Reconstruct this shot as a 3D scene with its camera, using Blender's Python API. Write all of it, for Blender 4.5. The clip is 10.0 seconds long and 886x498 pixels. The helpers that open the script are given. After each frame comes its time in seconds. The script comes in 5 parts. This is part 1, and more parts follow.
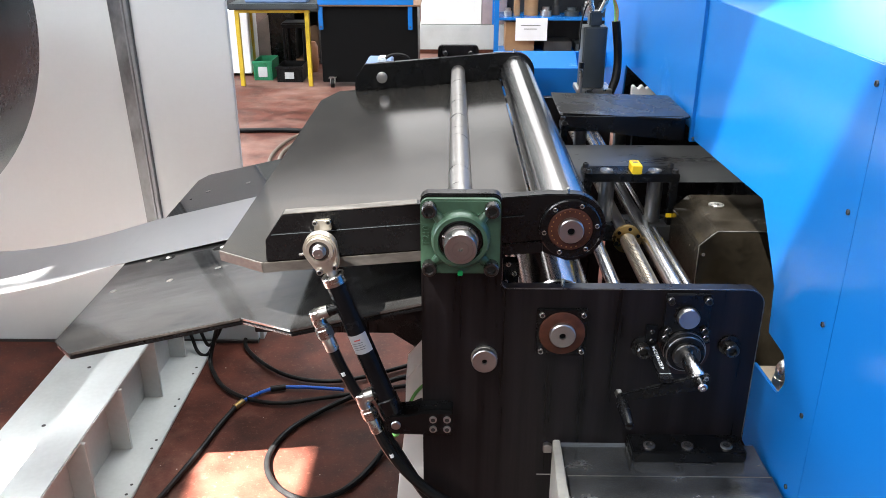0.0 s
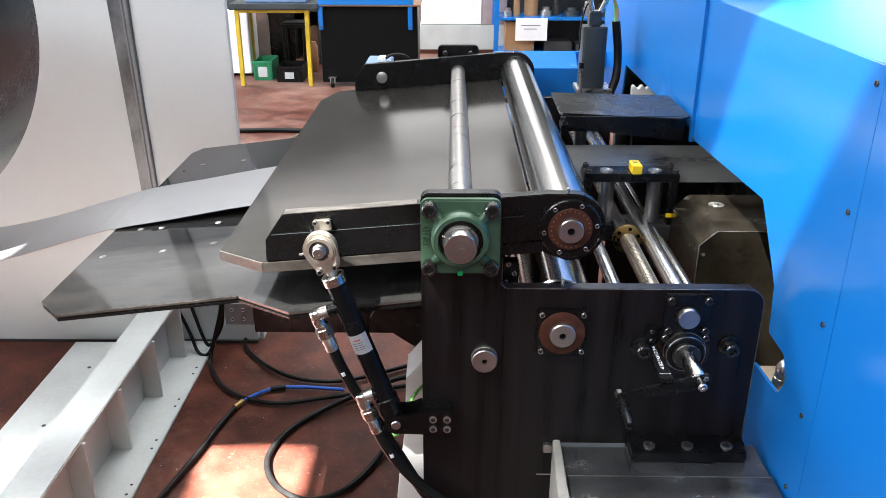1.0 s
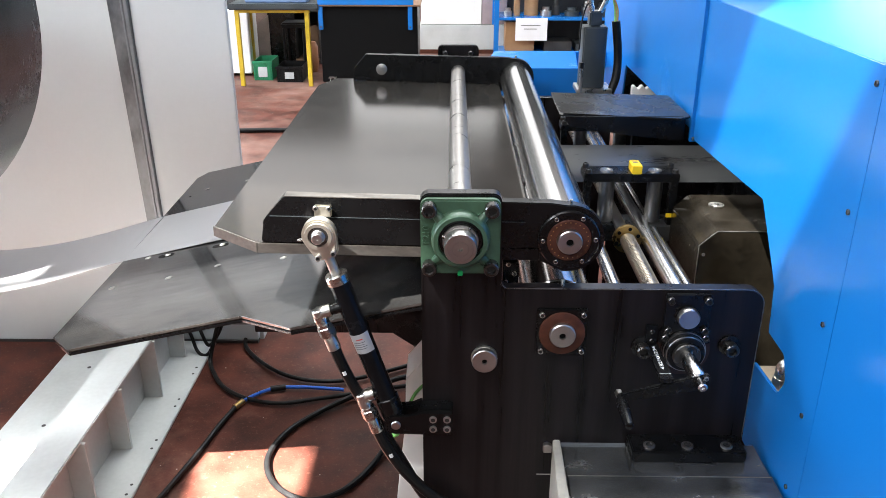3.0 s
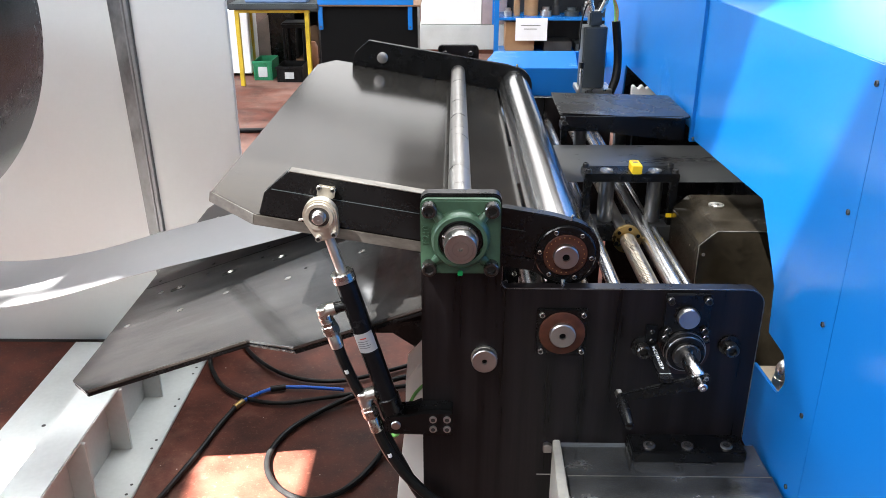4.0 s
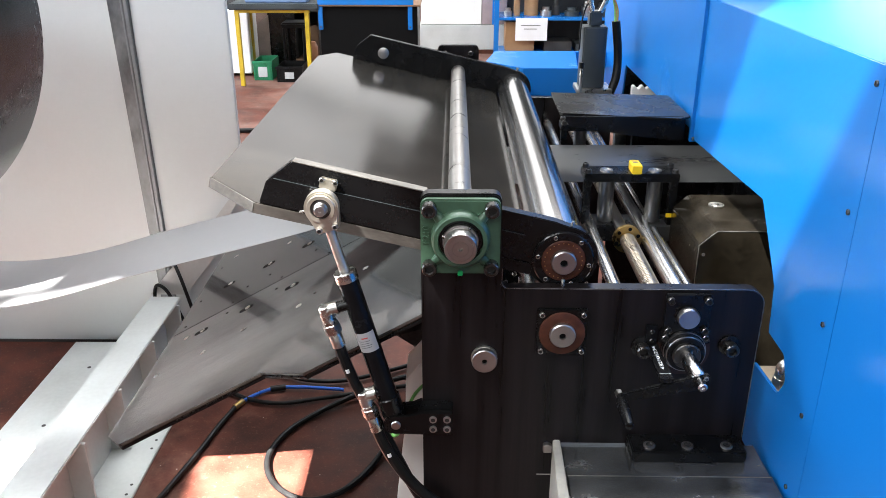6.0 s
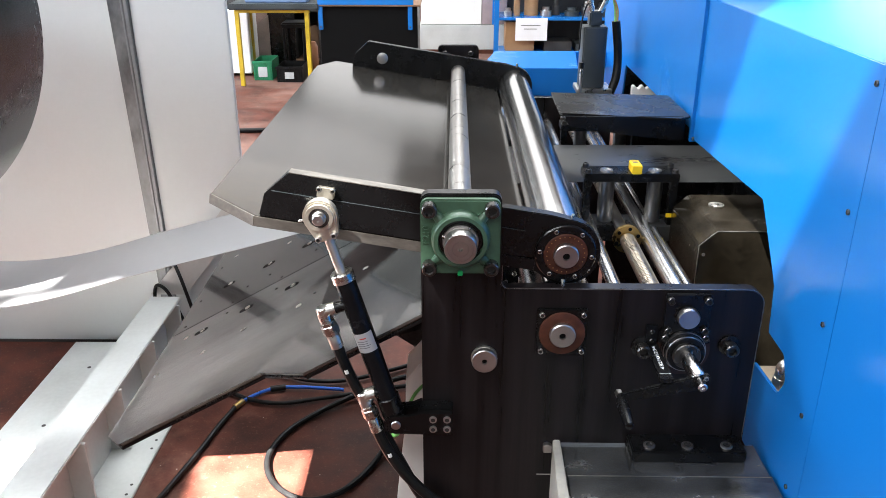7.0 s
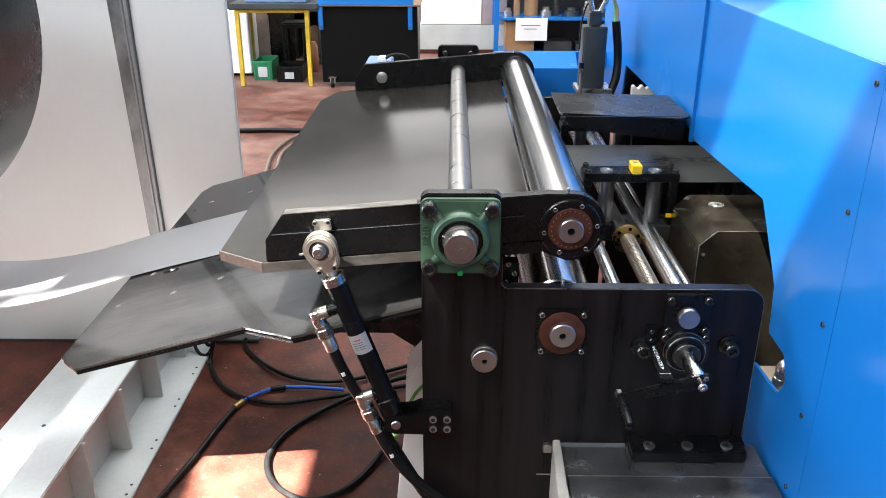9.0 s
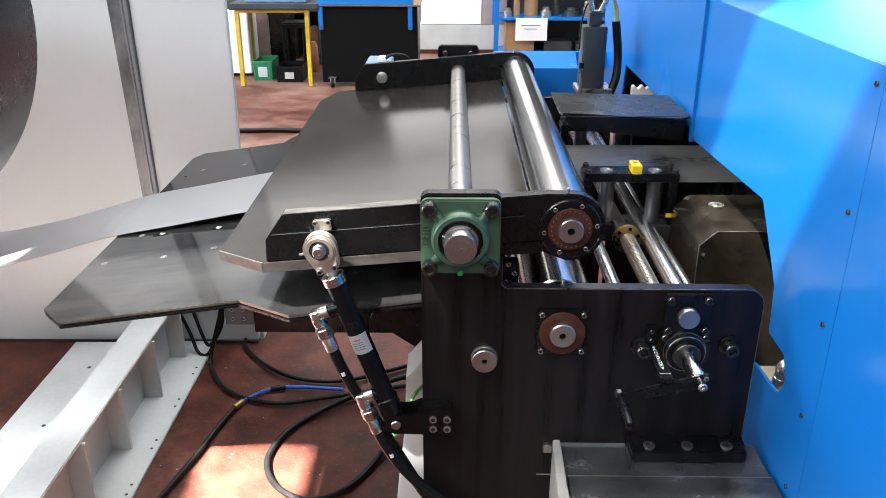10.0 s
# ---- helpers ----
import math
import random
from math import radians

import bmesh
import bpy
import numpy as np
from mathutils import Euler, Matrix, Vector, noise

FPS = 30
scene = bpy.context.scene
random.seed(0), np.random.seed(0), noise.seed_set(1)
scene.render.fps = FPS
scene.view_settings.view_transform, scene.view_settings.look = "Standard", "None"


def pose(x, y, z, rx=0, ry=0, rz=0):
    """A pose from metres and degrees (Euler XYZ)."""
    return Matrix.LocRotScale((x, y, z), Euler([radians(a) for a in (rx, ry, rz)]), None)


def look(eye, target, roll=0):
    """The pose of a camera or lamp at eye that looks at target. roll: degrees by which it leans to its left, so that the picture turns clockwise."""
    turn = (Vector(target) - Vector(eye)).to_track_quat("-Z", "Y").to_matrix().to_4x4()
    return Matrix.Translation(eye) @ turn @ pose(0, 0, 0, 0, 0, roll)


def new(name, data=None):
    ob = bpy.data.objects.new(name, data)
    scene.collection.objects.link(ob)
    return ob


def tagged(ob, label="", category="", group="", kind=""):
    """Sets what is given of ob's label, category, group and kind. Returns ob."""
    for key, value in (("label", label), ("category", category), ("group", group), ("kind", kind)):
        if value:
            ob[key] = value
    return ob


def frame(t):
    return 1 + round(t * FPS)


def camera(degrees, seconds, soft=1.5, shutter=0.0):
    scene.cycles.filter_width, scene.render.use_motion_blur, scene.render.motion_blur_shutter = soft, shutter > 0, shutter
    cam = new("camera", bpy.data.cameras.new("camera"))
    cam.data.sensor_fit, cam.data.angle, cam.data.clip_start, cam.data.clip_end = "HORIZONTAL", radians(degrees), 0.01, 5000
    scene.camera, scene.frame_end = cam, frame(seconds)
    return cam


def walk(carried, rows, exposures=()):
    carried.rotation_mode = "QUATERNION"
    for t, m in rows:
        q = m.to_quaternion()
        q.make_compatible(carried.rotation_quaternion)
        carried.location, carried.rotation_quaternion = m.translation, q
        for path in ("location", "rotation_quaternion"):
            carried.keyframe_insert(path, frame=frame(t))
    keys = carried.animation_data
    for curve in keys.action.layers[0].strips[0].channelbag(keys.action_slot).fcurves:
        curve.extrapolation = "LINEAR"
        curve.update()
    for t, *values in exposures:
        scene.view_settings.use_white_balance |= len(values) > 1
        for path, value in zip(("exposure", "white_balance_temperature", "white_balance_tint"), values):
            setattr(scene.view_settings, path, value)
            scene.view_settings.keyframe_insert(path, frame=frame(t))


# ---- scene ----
cam = camera(56.8, 10.0, soft=0.75)
EYE_POSE = pose(-0.0123, -1.3691, 1.8499, 66.9, 0, 0.8)
walk(cam, [(0, EYE_POSE), (10, EYE_POSE)], exposures=[(0, 4.74), (10, 4.74)])

# ---- world, sun and rooflights ----
SUN_X, SUN_Y = 0.45, 0.5            # drift of the sunlight per metre of fall
world = bpy.data.worlds.new("world")
scene.world = world
world.use_nodes = True
wn = world.node_tree.nodes
sky = wn.new("ShaderNodeTexSky")
sky.sky_type, sky.sun_disc = "NISHITA", False
sky.sun_elevation = math.atan(1 / math.hypot(SUN_X, SUN_Y))
sky.sun_rotation = math.atan2(-SUN_X, -SUN_Y)
wn["Background"].inputs[1].default_value = 0.076
world.node_tree.links.new(sky.outputs[0], wn["Background"].inputs[0])

sun = new("sun", bpy.data.lights.new("sun", "SUN"))
sun.data.energy, sun.data.angle, sun.data.color = 5.0, radians(0.5), (1.0, 0.97, 0.93)
sun.matrix_world = look((-SUN_X * 9, -SUN_Y * 9, 9), (0, 0, 0))

ROOF = 6.0
# rooflights: x0, x1, y0, y1, watts, frosted
ROOFLIGHTS = [
    (-5.4, -4.05, -3.15, -1.75, 9.0, False),
    (-1.64, -0.80, -2.385, -1.835, 1.9, False),
    (-1.9, 1.9, 1.2, 3.4, 16.5, True),
    (-6.5, -3.2, 3.5, 8.5, 37, True),
    (-0.6, 4.0, 5.5, 9.5, 17, True),
    (-4.8, 3.5, -6.5, -4.4, 12.5, True),
    (-10.8, -6.3, 9.8, 16.0, 48, True),
    (-6.15, 0.3, 10.2, 16.6, 7.0, True),
    (-3.64, -3.23, -3.15, -1.90, 2.5, False),
    (-4.05, -3.5, -1.898, -1.75, 0.3, False),
    (-3.2, -2.2, -2.45, -2.0, 0.5, False),
]
for x0, x1, y0, y1, watts, frosted in ROOFLIGHTS:
    lamp = new("rooflight_lamp", bpy.data.lights.new("rooflight_lamp", "AREA"))
    lamp.data.shape, lamp.data.size, lamp.data.size_y = "RECTANGLE", x1 - x0, y1 - y0
    lamp.data.energy, lamp.data.color = watts, (0.955, 0.985, 1.0)
    lamp.location = ((x0 + x1) / 2, (y0 + y1) / 2, ROOF - 0.03)


# a long high window in the west wall, a small one under the north roof
WEST_WINDOW = (-2.0, 14.0, 2.2, 4.6)
NORTH_WINDOW = (-2.3, 1.2, 4.2, 5.9)
for eye, target, (a0, a1, z0, z1), watts in (((-11.02, 6, 3.4), (0, 6, 3.4), WEST_WINDOW, 43), ((-.55, 18.02, 5.05), (-.55, 0, 5.05), NORTH_WINDOW, 0.8)):
    lamp = new("window_lamp", bpy.data.lights.new("window_lamp", "AREA"))
    lamp.data.shape, lamp.data.size, lamp.data.size_y = "RECTANGLE", a1 - a0, z1 - z0
    lamp.data.energy, lamp.data.color = watts, (0.955, 0.985, 1.0)
    lamp.matrix_world = look(eye, target)


# ---- materials ----
def material(name, color, rough=0.5, metal=0.0, vary=0.15, scale=8.0, fine=120.0, bump=0.05, spec=0.5, stretch=(1, 1, 1), tint=None, rough_vary=0.12, coat=0.0):
    """A surface with blotches at one scale, grain at another, and a fine relief."""
    m = bpy.data.materials.new(name)
    m.use_nodes = True
    n, l = m.node_tree.nodes, m.node_tree.links
    b = n["Principled BSDF"]
    tc = n.new("ShaderNodeTexCoord")
    mp = n.new("ShaderNodeMapping")
    mp.inputs["Scale"].default_value = stretch
    l.new(tc.outputs["Object"], mp.inputs["Vector"])
    big, small = n.new("ShaderNodeTexNoise"), n.new("ShaderNodeTexNoise")
    big.inputs["Scale"].default_value, big.inputs["Detail"].default_value = scale, 5
    small.inputs["Scale"].default_value, small.inputs["Detail"].default_value = fine, 3
    for t in (big, small):
        l.new(mp.outputs["Vector"], t.inputs["Vector"])
    ramp = n.new("ShaderNodeValToRGB")
    dark = [c * (1 - vary) for c in color]
    light = list(tint) if tint else [min(1, c * (1 + vary)) for c in color]
    ramp.color_ramp.elements[0].position, ramp.color_ramp.elements[1].position = 0.32, 0.68
    ramp.color_ramp.elements[0].color = (*dark, 1)
    ramp.color_ramp.elements[1].color = (*light, 1)
    mix = n.new("ShaderNodeMath")
    mix.operation = "MULTIPLY_ADD"
    mix.inputs[1].default_value = 0.25
    l.new(small.outputs["Fac"], mix.inputs[0])
    mul = n.new("ShaderNodeMath")
    mul.operation = "MULTIPLY"
    mul.inputs[1].default_value = 0.75
    l.new(big.outputs["Fac"], mul.inputs[0])
    l.new(mul.outputs[0], mix.inputs[2])
    l.new(mix.outputs[0], ramp.inputs["Fac"])
    l.new(ramp.outputs["Color"], b.inputs["Base Color"])
    mr = n.new("ShaderNodeMapRange")
    mr.inputs["From Min"].default_value, mr.inputs["From Max"].default_value = 0.3, 0.7
    mr.inputs["To Min"].default_value = max(0.02, rough - rough_vary)
    mr.inputs["To Max"].default_value = min(1, rough + rough_vary)
    l.new(mix.outputs[0], mr.inputs["Value"])
    l.new(mr.outputs[0], b.inputs["Roughness"])
    b.inputs["Metallic"].default_value = metal
    b.inputs["Specular IOR Level"].default_value = spec
    b.inputs["Coat Weight"].default_value = coat
    b.inputs["Coat Roughness"].default_value = 0.08
    if bump:
        bp = n.new("ShaderNodeBump")
        bp.inputs["Strength"].default_value, bp.inputs["Distance"].default_value = bump, 0.002
        l.new(small.outputs["Fac"], bp.inputs["Height"])
        l.new(bp.outputs["Normal"], b.inputs["Normal"])
    return m


BLACK = material("black_oxide_steel", (0.0042, 0.0038, 0.004), 0.34, 0.0, 0.5, 4, 22, 0.0, 0.29, (8, 8, 0.3), (0.0155, 0.012, 0.0125), 0.12)
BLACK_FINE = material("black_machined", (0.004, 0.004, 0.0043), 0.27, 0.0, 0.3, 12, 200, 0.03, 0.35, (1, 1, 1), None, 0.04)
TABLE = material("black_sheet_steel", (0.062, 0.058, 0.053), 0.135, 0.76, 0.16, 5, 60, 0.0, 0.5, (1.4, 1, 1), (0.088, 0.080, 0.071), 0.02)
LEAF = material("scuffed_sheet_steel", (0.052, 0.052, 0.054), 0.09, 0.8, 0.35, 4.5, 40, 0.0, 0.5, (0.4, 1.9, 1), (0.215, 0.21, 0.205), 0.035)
# far sheet: shade and dark reflection below the strip put into its colour
LEAF_FAR = material("shaded_sheet_steel", (0.040, 0.041, 0.043), 0.075, 0.7, 0.2, 4, 45, 0.0, 0.5, (1, 1.5, 1), (0.062, 0.062, 0.063), 0.04)
HOLE = material("deep_hole", (0.003, 0.003, 0.003), 0.6, 0.0, 0.1, 8, 80, 0, 0.1)


def lit_rub_marks(m, y0, y1, bare):
    """Paints light on a plate's near part as a paler tone, broken into rub marks."""
    n, l = m.node_tree.nodes, m.node_tree.links
    b = n["Principled BSDF"]
    base = b.inputs["Base Color"].links[0].from_socket
    tc = n.new("ShaderNodeTexCoord")
    xyz = n.new("ShaderNodeSeparateXYZ")
    l.new(tc.outputs["Object"], xyz.inputs[0])
    # paler towards the near edge, where the plate catches the light
    near = n.new("ShaderNodeMapRange")
    near.inputs["From Min"].default_value, near.inputs["From Max"].default_value = y0, y1
    near.inputs["To Min"].default_value, near.inputs["To Max"].default_value = 0.16, -0.12
    l.new(xyz.outputs["Y"], near.inputs["Value"])
    smear = n.new("ShaderNodeTexNoise")
    smear.inputs["Scale"].default_value, smear.inputs["Detail"].default_value = 9, 9
    smear.inputs["Roughness"].default_value = 0.72
    mp = n.new("ShaderNodeMapping")
    mp.inputs["Scale"].default_value = (0.6, 1.8, 1)
    l.new(tc.outputs["Object"], mp.inputs["Vector"])
    l.new(mp.outputs["Vector"], smear.inputs["Vector"])
    add = n.new("ShaderNodeMath")
    l.new(smear.outputs["Fac"], add.inputs[0])
    l.new(near.outputs[0], add.inputs[1])
    r = n.new("ShaderNodeValToRGB")
    r.color_ramp.elements[0].position, r.color_ramp.elements[1].position = 0.50, 0.72
    r.color_ramp.elements[1].color = (0.8, 0.8, 0.8, 1)
    l.new(add.outputs[0], r.inputs["Fac"])
    mix = n.new("ShaderNodeMix")
    mix.data_type = "RGBA"
    mix.inputs[7].default_value = (*bare, 1)
    l.new(r.outputs["Color"], mix.inputs[0])
    l.new(base, mix.inputs[6])
    l.new(mix.outputs[2], b.inputs["Base Color"])


lit_rub_marks(TABLE, 0.03, 0.5, (0.105, 0.091, 0.074))
lit_rub_marks(LEAF, 0.1, 0.6, (0.185, 0.175, 0.165))
EDGE = material("bare_plate_edge", (0.20, 0.185, 0.165), 0.42, 0.9, 0.4, 30, 200, 0.1, 0.5, (0.4, 1, 1))
RUST_EDGE = material("brown_cut_edge", (0.055, 0.034, 0.023), 0.55, 0.4, 0.35, 25, 150, 0.1)
CHROME = material("polished_chrome", (0.66, 0.65, 0.64), 0.17, 1.0, 0.16, 9, 90, 0.0, 0.5, (9, 0.04, 9), None, 0.05)
SHAFT = material("turned_steel_shaft", (0.46, 0.44, 0.42), 0.3, 1.0, 0.12, 6, 60, 0.0, 0.5, (0.6, 4, 0.6), None, 0.045)
ROD = material("ground_rod_steel", (0.78, 0.76, 0.73), 0.25, 1.0, 0.06, 12, 120, 0.0, 0.5, (6, 0.05, 6), None, 0.03)
STEEL = material("machined_steel", (0.50, 0.48, 0.465), 0.33, 1.0, 0.06, 15, 200, 0.0, 0.5, (1, 1, 1), None, 0.04)
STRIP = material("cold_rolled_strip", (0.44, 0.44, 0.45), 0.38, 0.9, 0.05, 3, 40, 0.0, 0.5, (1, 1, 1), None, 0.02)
COILM = material("coil_edge_steel", (0.11, 0.117, 0.123), 0.22, 0.9, 0.35, 3.5, 120, 0.0, 0.5, (2.2, 1, 0.5), None, 0.08)
DULL_GALV = material("dull_galvanised_steel", (0.12, 0.13, 0.14), 0.45, 0.2, 0.15, 14, 70, 0.04)
ZINC = material("zinc_plated", (0.60, 0.58, 0.54), 0.3, 1.0, 0.12, 20, 160, 0.04)
GALV = material("galvanised_steel", (0.40, 0.41, 0.42), 0.38, 0.85, 0.15, 14, 70, 0.04)
GREEN = material("green_cast_iron", (0.052, 0.106, 0.064), 0.4, 0.0, 0.25, 18, 140, 0.12)
GREEN_CAP = material("green_plastic", (0.01, 0.45, 0.12), 0.4)
SEAL = material("brown_seal", (0.072, 0.024, 0.014), 0.5, 0.0, 0.35, 40, 200, 0.1, 0.25)
DARK_SEAL = material("dark_brown_seal", (0.035, 0.013, 0.009), 0.45, 0.0, 0.3, 40, 200, 0.05)
BRASS = material("bronze", (0.52, 0.35, 0.13), 0.33, 1.0, 0.2, 20, 120, 0.05)
BLUE = material("blue_gloss_paint", (0.006, 0.142, 0.465), 0.24, 0.0, 0.04, 2.5, 380, 0.03, 0.5, (1, 1, 1), (0.007, 0.152, 0.49), 0.05)
WHITE = material("white_paint", (0.74, 0.73, 0.70), 0.45, 0.0, 0.06, 3, 60, 0.03)
PANEL = material("off_white_panel", (0.535, 0.58, 0.59), 0.32, 0.0, 0.02, 1.2, 60, 0.01, 0.5, (1, 1, 1), (0.56, 0.605, 0.615), 0.015)
BEAM = material("pale_grey_paint", (0.48, 0.50, 0.49), 0.45, 0.0, 0.12, 4, 60, 0.03, 0.4, (1, 1, 1), None, 0.06)
YELLOW = material("yellow_paint", (0.80, 0.52, 0.01), 0.45, 0.0, 0.12, 8, 80, 0.03)
DULL_YELLOW = material("scuffed_yellow_paint", (0.52, 0.36, 0.02), 0.5, 0.0, 0.25, 9, 80, 0.03)
RUBBER = material("black_rubber", (0.006, 0.006, 0.006), 0.48, 0.0, 0.3, 30, 200, 0.08, 0.2)
BLUE_HOSE = material("blue_air_hose", (0.02, 0.10, 0.42), 0.35)
FOIL = material("silver_foil_label", (0.40, 0.40, 0.41), 0.4, 0.0, 0.04)
LABEL = material("white_label", (0.75, 0.75, 0.76), 0.5, 0.0, 0.04)
INK = material("dark_print", (0.10, 0.10, 0.11), 0.6, 0.0, 0.1, 8, 80, 0)
WHITE_INK = material("white_print", (0.78, 0.78, 0.76), 0.6, 0.0, 0.05, 8, 80, 0)
GREYPAINT = material("dark_grey_paint", (0.032, 0.039, 0.041), 0.4, 0.0, 0.15, 10, 80, 0.04)
BROWNED = material("oiled_brown_steel", (0.021, 0.017, 0.0115), 0.2, 0.65, 0.3, 9, 90, 0.02, 0.5, (1, 1, 1), (0.06, 0.047, 0.031))
WOOD = material("cardboard_brown", (0.34, 0.19, 0.09), 0.7, 0.0, 0.2, 6, 60, 0.05)
DARK = material("dark_clutter", (0.03, 0.028, 0.027), 0.6, 0.0, 0.4, 9, 80, 0.05)
GREEN_BOX = material("green_plastic_crate", (0.02, 0.22, 0.10), 0.45)
WALL = material("wall_cladding", (0.30, 0.30, 0.30), 0.6, 0.0, 0.08, 1.0, 30, 0.03)
FROST = material("frosted_rooflight", (0.85, 0.87, 0.88), 0.6, 0.0, 0.03)
RED_WIRE = material("orange_wire", (0.65, 0.22, 0.06), 0.4)
GREEN_WIRE = material("green_wire", (0.20, 0.52, 0.12), 0.4)


def floor_material():
    """Worn oxide-red floor paint: scuffs down to grey screed, dark grime and pale chips."""
    m = material("red_floor_paint", (0.055, 0.0155, 0.0105), 0.52, 0.0, 0.55, 7, 150, 0.1, 0.18, (1, 1, 1), (0.105, 0.032, 0.021), 0.1)
    n, l = m.node_tree.nodes, m.node_tree.links
    b = n["Principled BSDF"]
    base = b.inputs["Base Color"].links[0].from_socket
    tc = n.new("ShaderNodeTexCoord")
    wear = n.new("ShaderNodeTexNoise")
    wear.inputs["Scale"].default_value, wear.inputs["Detail"].default_value = 0.75, 9
    wear.inputs["Roughness"].default_value = 0.65
    l.new(tc.outputs["Object"], wear.inputs["Vector"])
    r = n.new("ShaderNodeValToRGB")
    r.color_ramp.elements[0].position, r.color_ramp.elements[1].position = 0.53, 0.80
    r.color_ramp.elements[1].color = (0.75, 0.75, 0.75, 1)
    place = n.new("ShaderNodeSeparateXYZ")
    l.new(tc.outputs["Object"], place.inputs[0])
    aisle = n.new("ShaderNodeMapRange")          # the aisle past the machine is trodden bare
    aisle.inputs["From Min"].default_value, aisle.inputs["From Max"].default_value = 2.6, 4.6
    aisle.inputs["To Max"].default_value = 0.10
    l.new(place.outputs["Y"], aisle.inputs["Value"])
    worn = n.new("ShaderNodeMath")
    l.new(wear.outputs["Fac"], worn.inputs[0])
    l.new(aisle.outputs[0], worn.inputs[1])
    l.new(worn.outputs[0], r.inputs["Fac"])
    mix = n.new("ShaderNodeMix")
    mix.data_type = "RGBA"
    mix.inputs[7].default_value = (0.37, 0.225, 0.18, 1)
    l.new(r.outputs["Color"], mix.inputs[0])
    l.new(base, mix.inputs[6])
    chips = n.new("ShaderNodeTexVoronoi")
    chips.inputs["Scale"].default_value = 15
    l.new(tc.outputs["Object"], chips.inputs["Vector"])
    r2 = n.new("ShaderNodeValToRGB")
    r2.color_ramp.elements[0].position, r2.color_ramp.elements[1].position = 0.035, 0.05
    r2.color_ramp.elements[0].color, r2.color_ramp.elements[1].color = (1, 1, 1, 1), (0, 0, 0, 1)
    l.new(chips.outputs["Distance"], r2.inputs["Fac"])
    mix2 = n.new("ShaderNodeMix")
    mix2.data_type = "RGBA"
    mix2.inputs[7].default_value = (0.42, 0.38, 0.34, 1)
    l.new(r2.outputs["Color"], mix2.inputs[0])
    l.new(mix.outputs[2], mix2.inputs[6])
    specks = n.new("ShaderNodeTexNoise")
    specks.inputs["Scale"].default_value, specks.inputs["Detail"].default_value = 55, 8
    specks.inputs["Roughness"].default_value = 0.75
    l.new(tc.outputs["Object"], specks.inputs["Vector"])
    r3 = n.new("ShaderNodeValToRGB")
    r3.color_ramp.elements[0].position, r3.color_ramp.elements[1].position = 0.56, 0.72
    r3.color_ramp.elements[1].color = (0.6, 0.6, 0.6, 1)
    l.new(specks.outputs["Fac"], r3.inputs["Fac"])
    mix3 = n.new("ShaderNodeMix")
    mix3.data_type = "RGBA"
    mix3.inputs[7].default_value = (0.20, 0.115, 0.075, 1)
    l.new(r3.outputs["Color"], mix3.inputs[0])
    l.new(mix2.outputs[2], mix3.inputs[6])
    l.new(mix3.outputs[2], b.inputs["Base Color"])
    return m


FLOOR = floor_material()


def tinted_material(name, color):
    """An added clear sheet, out of view, that lets part of the light through."""
    m = bpy.data.materials.new(name)
    m.use_nodes = True
    n, l = m.node_tree.nodes, m.node_tree.links
    clear = n.new("ShaderNodeBsdfTransparent")
    clear.inputs["Color"].default_value = (*color, 1)
    l.new(clear.outputs[0], n["Material Output"].inputs["Surface"])
    return m


TINTED = tinted_material("sun_tinting_sheet", (0.33, 0.34, 0.35))
SUN_DIMMER = tinted_material("sun_dimming_sheet", (0.32, 0.323, 0.325))


# ---- builders ----
def thing(name, base, label, category, group="", kind=""):
    ob = new(name)
    ob.empty_display_size = 0.05
    ob.location = base
    return tagged(ob, label, category, group, kind)


def part(name, bm, mat, parent=None, label="", local=False, smooth=35):
    """Links a bmesh as one mesh object; its coordinates are the world's, or its parent's where local."""
    me = bpy.data.meshes.new(name)
    bmesh.ops.recalc_face_normals(bm, faces=bm.faces[:])
    for f in bm.faces:
        f.smooth = True
    for e in bm.edges:
        if len(e.link_faces) == 2 and e.calc_face_angle(0) > radians(smooth):
            e.smooth = False
    bm.to_mesh(me)
    bm.free()
    me.materials.append(mat)
    ob = new(name, me)
    if parent is not None:
        ob.parent = parent
        if not local:
            top = parent
            off = Vector(top.location)
            while top.parent is not None:
                top = top.parent
                off = Vector(top.location)
            if parent.parent is None:
                ob.matrix_parent_inverse = Matrix.Translation(-off)
    if label:
        ob["label"] = label
    return ob


def bevelled(bm, width, seg=2):
    if width:
        es = [e for e in bm.edges if len(e.link_faces) == 2 and e.calc_face_angle(0) > radians(40)]
        bmesh.ops.bevel(bm, geom=es, offset=width, segments=seg, affect="EDGES", clamp_overlap=True)
    return bm


def box(x0, x1, y0, y1, z0, z1, bevel=0.002, bm=None):
    b = bmesh.new()
    bmesh.ops.create_cube(b, size=1)
    for v in b.verts:
        v.co = ((x0 + x1) / 2 + v.co.x * (x1 - x0), (y0 + y1) / 2 + v.co.y * (y1 - y0), (z0 + z1) / 2 + v.co.z * (z1 - z0))
    bevelled(b, bevel)
    return join(bm, b)


def join(bm, b):
    if bm is None:
        return b
    me = bpy.data.meshes.new("tmp")
    b.to_mesh(me)
    b.free()
    bm.from_mesh(me)
    bpy.data.meshes.remove(me)
    return bm


